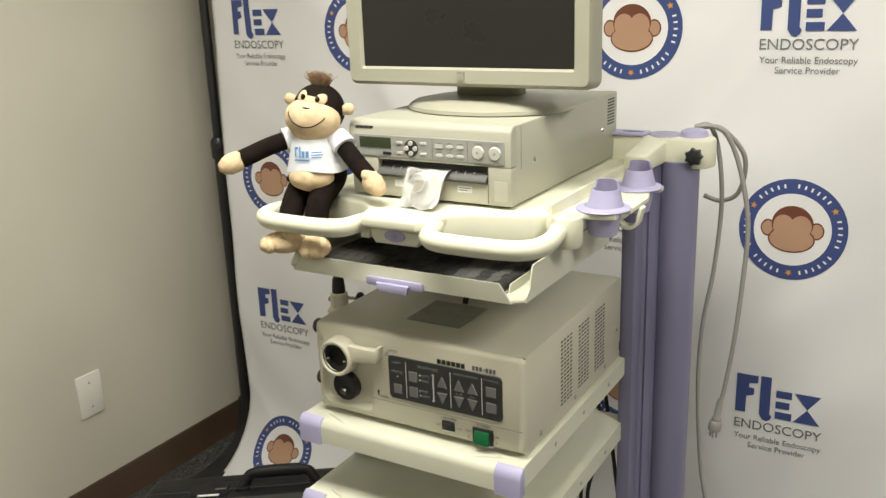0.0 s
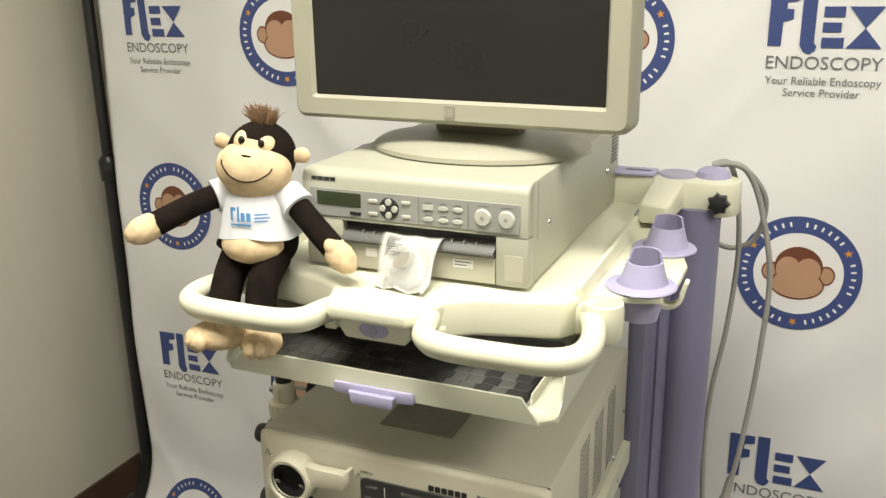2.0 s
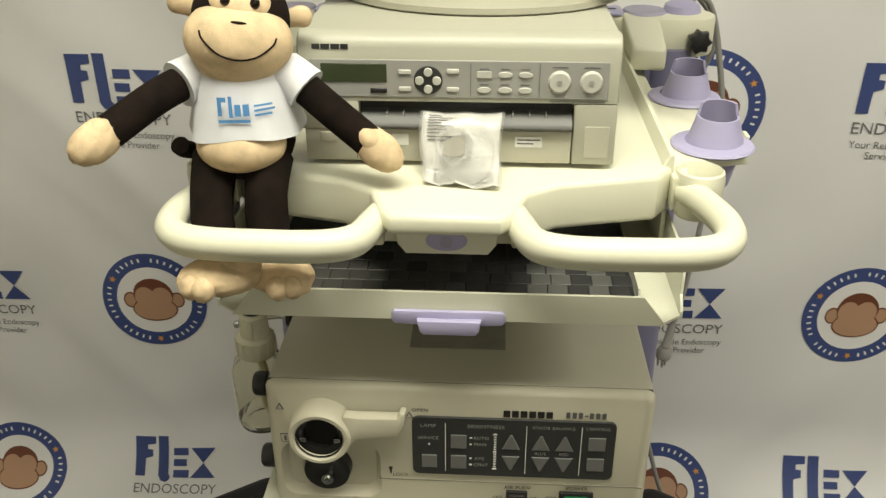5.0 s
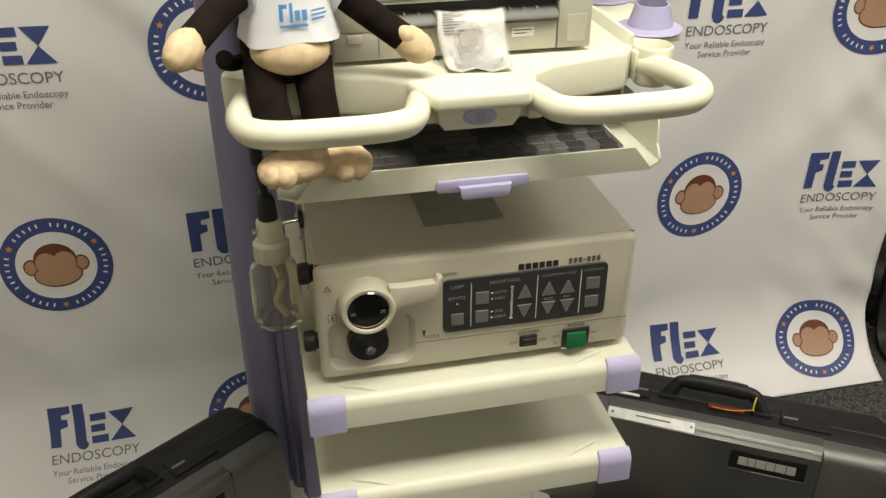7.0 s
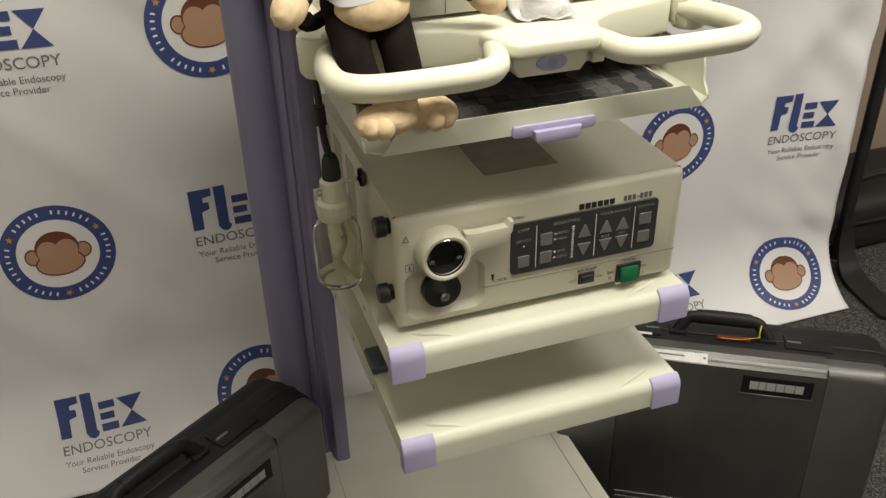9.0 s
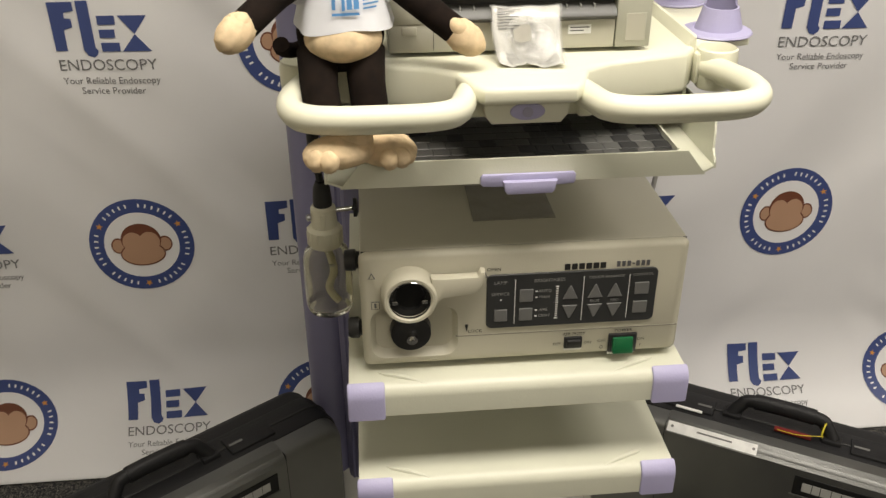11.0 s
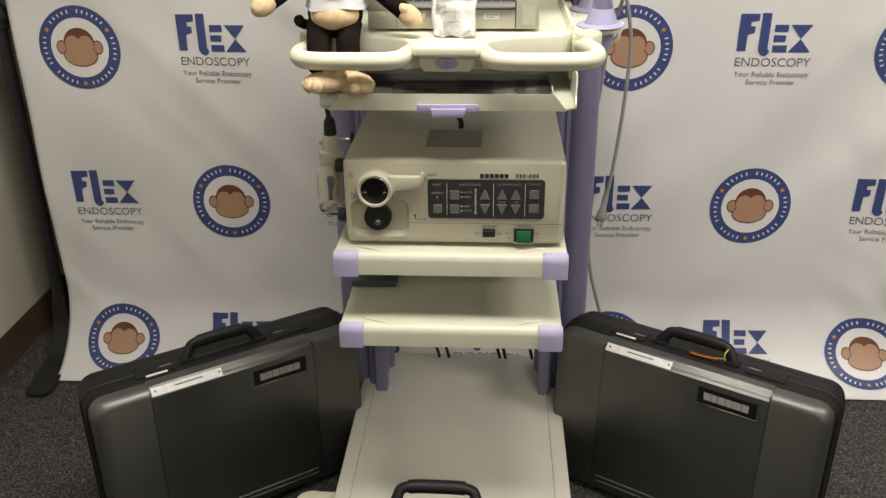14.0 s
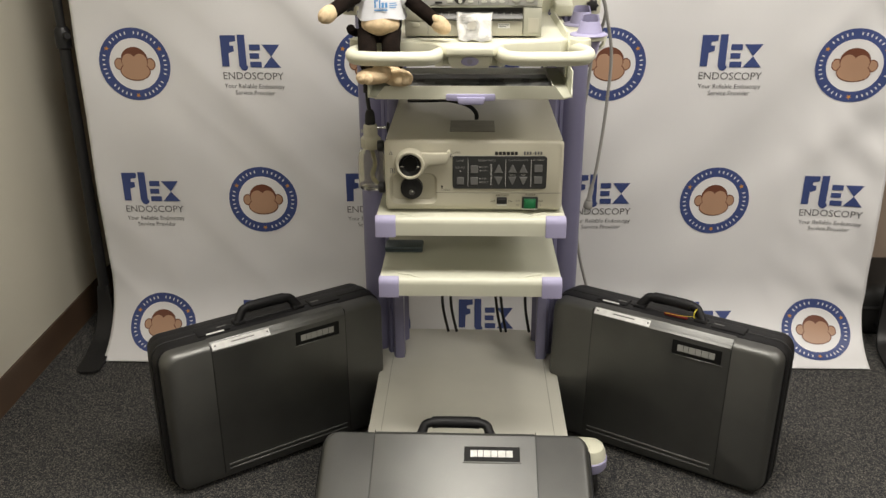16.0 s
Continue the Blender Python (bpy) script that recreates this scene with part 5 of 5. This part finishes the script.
# ---- carrying cases ----
def case(at, L, H, label, group, tag=True, tied=False, arched=False):
    ob = thing("carrying_case", label, "case", group, at=at)
    d0, d1, D = 0.052, 0.104, 0.145
    R = 0.034
    # front shell: tapered lid with a raised middle field
    def shell(y_in, y_out, mirror):
        b = bmesh.new()
        rings = []
        e = 1 if y_out < y_in else -1
        for inset, y in ((0.0, y_in), (0.001, y_in - e * 0.030), (0.004, y_in - e * 0.041), (0.009, y_in - e * 0.048), (0.016, y_out)):
            rings.append([b.verts.new((p, y, q)) for p, q in rounded(inset, L - inset, 0.006 + inset, H - inset, R - inset * 0.4, 6)])
        for p, q in zip(rings, rings[1:]):
            for i in range(len(p)):
                b.faces.new((p[i], p[(i + 1) % len(p)], q[(i + 1) % len(q)], q[i]))
        b.faces.new(rings[-1])
        return b
    part("front_shell", shell(d0, 0.0, False), CASEG, ob)
    part("back_shell", shell(d1, D, True), CASEB, ob)
    part("rim_band", prism(rounded(-0.006, L + 0.006, 0.0, H + 0.003, R + 0.006, 6), 0.038, 0.112, 0.006, 2, axis="y"), CASEB, ob)
    part("rim_seam", prism(rounded(-0.0085, L + 0.0085, -0.0, H + 0.005, R + 0.008, 6), 0.072, 0.078, 0.001, 1, axis="y"), RUBBER, ob)
    u0, u1 = 0.122, L - 0.122
    # raised middle field between two seams, bevelled at the top
    c0 = H - 0.0165
    mid = prism([(-0.0025, 0.034), (-0.0025, c0), (0.016, H + 0.0015), (0.048, H + 0.0015), (0.048, 0.03), (-0.001, 0.03)], u0, u1, 0.002, 2, axis="x")
    field = part("middle_field", mid, CASEG, ob)
    for s in (u0 - 0.0012, u1 + 0.0002):
        part("seam", box(s, s + 0.001, -0.0008, 0.03, 0.03, H - 0.004), RUBBER, field)
    for z in (0.040, 0.053):
        part("ridge", tube([(u0 + 0.012, -0.0022, z), (u1 - 0.012, -0.0022, z)], 0.003, 8), CASEG, field)
    # name plate with plain pale bars
    q0, p1 = (0.343 if not arched else 0.328), H - (0.029 if not arched else 0.046)
    p0 = p1 - 0.038
    pl = part("name_plate", box(q0, q0 + 0.125, -0.0043, -0.002, p0, p1, 0.0008, 1), NAMEPLATE, field)
    part("plate_edge", box(q0 - 0.003, q0 + 0.128, -0.0047, -0.0015, p0 - 0.0045, p0 - 0.0004, 0.001, 1), CASEG, field)
    x = q0 + 0.014
    for w in (0.0150, 0.0120, 0.0160, 0.0140, 0.0170, 0.0145):
        part("wordmark_bar", prism([(x, p0 + 0.0105), (x + w, p0 + 0.0105), (x + w, p1 - 0.0105), (x, p1 - 0.0105)], -0.0051, -0.0041, axis="y"), TAGC if arched else PLATEINK, pl)
        x += w + 0.0012
    # handle
    hx, hz = (L * 0.5, H + 0.004)
    rise = 0.039 if not arched else 0.048
    hw = 0.072 if not arched else 0.080
    hy = 0.075
    pts = spline([(hx - hw - 0.012, hy, hz), (hx - hw, hy, hz + rise * 0.62), (hx - hw + 0.015, hy, hz + rise), (hx, hy, hz + rise + 0.003), (hx + hw - 0.015, hy, hz + rise), (hx + hw, hy, hz + rise * 0.62), (hx + hw + 0.012, hy, hz)], 6)
    if not arched:      # folded towards the back
        pts = [Vector((p.x, p.y + 0.3 * (p.z - hz), p.z - 0.3 * (p.z - hz))) for p in pts]
    else:               # swung up, away from the cart
        pts = [Vector((p.x, p.y - 0.45 * (p.z - hz), p.z)) for p in pts]
    bar = part("handle", tube(pts, 0.0125, 14, squash=(0.85, 1.0)), CASEB, ob)
    part("grip", tube([p for p in pts if abs(p.x - hx) < hw - 0.022], 0.0145, 14, squash=(0.9, 1.0)), CASEB, bar)
    for s in (-1, 1):
        part("handle_mount", box(hx + s * (hw + 0.01) - 0.016, hx + s * (hw + 0.01) + 0.016, hy - 0.014, hy + 0.014, H - 0.003, H + 0.010, 0.003), CASEB, ob)
        part("latch", box(hx + s * 0.155 - 0.042, hx + s * 0.155 + 0.042, d0 - 0.002, d1 - 0.008, H - 0.002, H + 0.0075, 0.003), CASEB, ob)
        part("latch_mark", box(hx + s * 0.13 - 0.012, hx + s * 0.13 + 0.012, 0.068, 0.073, H + 0.007, H + 0.0083), GREYB, ob)
        part("foot", box(hx + s * (L * 0.5 - 0.07) - 0.025, hx + s * (L * 0.5 - 0.07) + 0.025, d0 + 0.004, d1 - 0.004, -0.0005, 0.004, 0.001), RUBBER, ob)
    if tag:
        lay = Matrix.Translation((u0 + 0.003, -0.0018, H - 0.0155)) @ Matrix.Rotation(radians(44), 4, "X")
        t0 = part("paper_label", turn(box(0, 0.152, 0.001, 0.0195, 0, 0.0008), lay), TAGC, ob)
        part("label_bar", turn(box(0.050, 0.110, 0.010, 0.013, 0.0008, 0.0012), lay), GREYB, t0)
        for x in (0.008, 0.146):
            part("label_dot", turn(prism(disc(x, 0.011, 0.0025, n=10), 0.0008, 0.0013), lay), GREYB, t0)
        part("paper_label", box(u0 + 0.006, u0 + 0.052, 0.046, 0.060, H + 0.0055, H + 0.0072), TAGC, ob)
    if tied:
        part("red_tape", box(hx - 0.01, hx + 0.05, 0.056, 0.066, H + 0.0055, H + 0.0092), RED, ob)
        part("cable_tie", tube([(hx + hw - 0.004 + 0.003 * math.cos(t), hy + 0.013 * math.cos(t), hz + 0.016 + 0.013 * math.sin(t)) for t in [k * math.pi / 7 for k in range(14)]], 0.0016, 6, True), YELLOW, ob)
        part("tie_end", tube(spline([(hx + hw - 0.004, hy - 0.013, hz + 0.012), (hx + 0.03, 0.05, H + 0.014), (hx - 0.005, 0.052, H + 0.012)], 5), 0.0007, 6), YELLOW, ob)
    return ob


CASE_LABEL = "grey hard-shell carrying case with black rim, standing on edge"
case(pose(-0.7275, 0.0085, 0, 0, 0, 35.3), 0.61, 0.405, CASE_LABEL, "carrying cases")
case(pose(0.2155, 0.348, 0.0, 0, 0, -31) @ pose(0, 0, 0.003, -3.2, 0, 0), 0.61, 0.405, "grey hard-shell carrying case with yellow tie on its black handle", "carrying cases", tied=True)
case(pose(-0.338, -0.452, 0.122, -67, 0, -0.6), 0.612, 0.405, "grey hard-shell carrying case leaning back against the cart base", "carrying cases", tag=False, arched=True)

# ---- water bottle at the processor's side ----
bt = thing("water_bottle", "clear plastic water bottle with cream cap, hung beside the processor", "bottle", at=pose(-0.223, 0.126, 0.796))
part("body", lathe([(0, 0.003), (0.022, 0.0), (0.028, 0.004), (0.0305, 0.012), (0.0312, 0.05), (0.0305, 0.078), (0.027, 0.089), (0.020, 0.096), (0.0185, 0.104), (0.0170, 0.104), (0.0185, 0.095), (0.0258, 0.087), (0.0292, 0.077), (0.0299, 0.05), (0.0292, 0.013), (0.021, 0.005), (0.0, 0.008)], 36), CLEAR, bt)
cap = part("cap", lathe([(0, 0.152), (0.013, 0.152), (0.0155, 0.149), (0.0162, 0.124), (0.019, 0.123), (0.0215, 0.120), (0.022, 0.100), (0.020, 0.097), (0.0, 0.097)], 32), FOAM, bt)
for k in range(14):
    part("cap_rib", box(-0.0009, 0.0009, -0.0228, -0.0214, 0.1005, 0.1195), FOAM, cap).matrix_local = pose(0, 0, 0, 0, 0, k * 360 / 14)
part("cap_key", box(-0.003, 0.003, -0.0175, -0.0155, 0.126, 0.146, 0.0008, 1), FOAM, cap)
part("cap_vent", lathe([(0.004, 0), (0.0045, 0.004), (0.002, 0.006), (0, 0.006)], 12, pose(-0.0155, -0.004, 0.137, 0, -90, 0)), STEEL, cap)
part("dip_tube", tube(spline([(0, 0, 0.097), (0.008, 0, 0.06), (0.0, 0.005, 0.03), (0.012, 0, 0.012)], 6), 0.005, 8), FOAM, bt)
part("dip_tube_clip", box(0.002, 0.010, -0.008, -0.006, 0.068, 0.071), STEEL, bt)
part("side_port", tube([(0.012, 0.004, 0.142), (0.038, 0.009, 0.142)], [0.0032, 0.0032], 10), CHROME, bt)
part("side_bung", lathe([(0.0, 0.006), (0.009, 0.0055), (0.012, 0.004), (0.012, 0)], 20, pose(0.037, 0.009, 0.142, 0, 90, 0)), BLACK, bt)
part("hose_boot", lathe([(0.0, 0.185), (0.007, 0.184), (0.0105, 0.176), (0.0118, 0.160), (0.0115, 0.152), (0, 0.152)], 18), RUBBER, bt)
part("hose", tube(spline([(0, 0, 0.18), (-0.004, 0.004, 0.205), (-0.006, 0.006, 0.255), (-0.006, 0.02, 0.29), (0.01, 0.06, 0.302), (0.035, 0.12, 0.296)], 6), 0.0045, 8), RUBBER, bt)
part("hose_sleeve", tube([(-0.0055, 0.005, 0.222), (-0.0062, 0.0065, 0.246)], 0.0075, 10), RUBBER, bt)

# ---- small dark box on the lower shelf ----
ad = thing("adapter_box", "small dark blue-grey adapter box lying on the lower shelf", "adapter")
part("body", box(-0.196, -0.108, 0.100, 0.150, 0.6465, 0.660, 0.003), mat("slate_plastic", (0.05, 0.075, 0.085), 0.4, vary=0.1), ad)
part("lid_seam", box(-0.1965, -0.1075, 0.0995, 0.1505, 0.6535, 0.6547), BLACK, ad)

# ---- cables ----
def cable(name, pts, r, m, label, cat="cable"):
    return tagged(part(name, tube(spline(pts, 10), r, 10), m), label, cat)


pc = thing("power_cord", "grey mains cord with plug, hung over the cart arm", "power cord")
part("cord", tube(spline([(0.285, 0.555, 1.203), (0.312, 0.562, 1.206), (0.338, 0.58, 1.188), (0.361, 0.597, 1.125), (0.381, 0.602, 1.02), (0.378, 0.602, 0.90), (0.369, 0.602, 0.78), (0.357, 0.600, 0.68), (0.348, 0.6, 0.635)], 10), 0.0045, 10), CORD, pc)
part("cord", tube(spline([(0.285, 0.565, 1.203), (0.308, 0.578, 1.203), (0.322, 0.597, 1.15), (0.330, 0.605, 1.05), (0.322, 0.605, 0.92), (0.306, 0.605, 0.80), (0.303, 0.606, 0.66), (0.318, 0.606, 0.48), (0.345, 0.606, 0.36), (0.38, 0.61, 0.25), (0.43, 0.63, 0.12), (0.40, 0.67, 0.02)], 10), 0.0043, 10), CORD, pc)
part("cord", tube(spline([(0.29, 0.575, 1.2), (0.325, 0.60, 1.195), (0.362, 0.63, 1.14), (0.352, 0.65, 1.07), (0.318, 0.66, 1.045), (0.285, 0.65, 1.055)], 10), 0.0045, 10), CORD, pc)
pg = part("plug", lathe([(0.0052, 0.070), (0.0070, 0.062), (0.0074, 0.030), (0.0095, 0.027), (0.0092, 0.022), (0.0115, 0.019), (0.0125, 0.012), (0.0132, 0.004), (0.012, 0.0), (0, 0.0)], 20, pose(0.341, 0.6, 0.582, 0, 8, 0)), CORD, pc)
for dx, dy in ((-0.006, 0), (0.006, 0), (0, -0.006)):
    part("prong", box(0.340 + dx - 0.0012, 0.340 + dx + 0.0012, 0.6 + dy - 0.003, 0.6 + dy + 0.003, 0.566, 0.586), STEEL, pg)
cable("black_cable", [(-0.15, 0.34, 0.953), (-0.10, 0.30, 0.962), (-0.05, 0.25, 0.974), (-0.005, 0.20, 0.974), (0.014, 0.17, 0.964), (0.016, 0.16, 0.951)], 0.0048, RUBBER, "black cable arched over the top of the processor")
for i, (x0, x1) in enumerate(((-0.11, -0.075), (-0.085, -0.05), (0.11, 0.085), (0.125, 0.10), (0.145, 0.17))):
    cable("hanging_cable", [(x0, 0.50, 0.66), (x0 + 0.004, 0.53, 0.54), (x1 - 0.006, 0.54, 0.40), (x1, 0.56, 0.28), (x1 + 0.015, 0.585, 0.187)], 0.0042, RUBBER, "black cable hanging behind the lower shelf")
tagged(part("hanging_connector", tube([(-0.052, 0.55, 0.40), (-0.05, 0.555, 0.35)], [0.009, 0.008], 10), mat("green_grey_plastic", (0.13, 0.18, 0.16), 0.5)), "green-grey cable connector hanging behind the shelf", "connector")
cable("hanging_cable", [(0.165, 0.47, 0.56), (0.18, 0.475, 0.60), (0.205, 0.475, 0.605), (0.215, 0.48, 0.55), (0.20, 0.49, 0.45), (0.185, 0.50, 0.36)], 0.0045, RUBBER, "black cable looped behind the lower shelf")
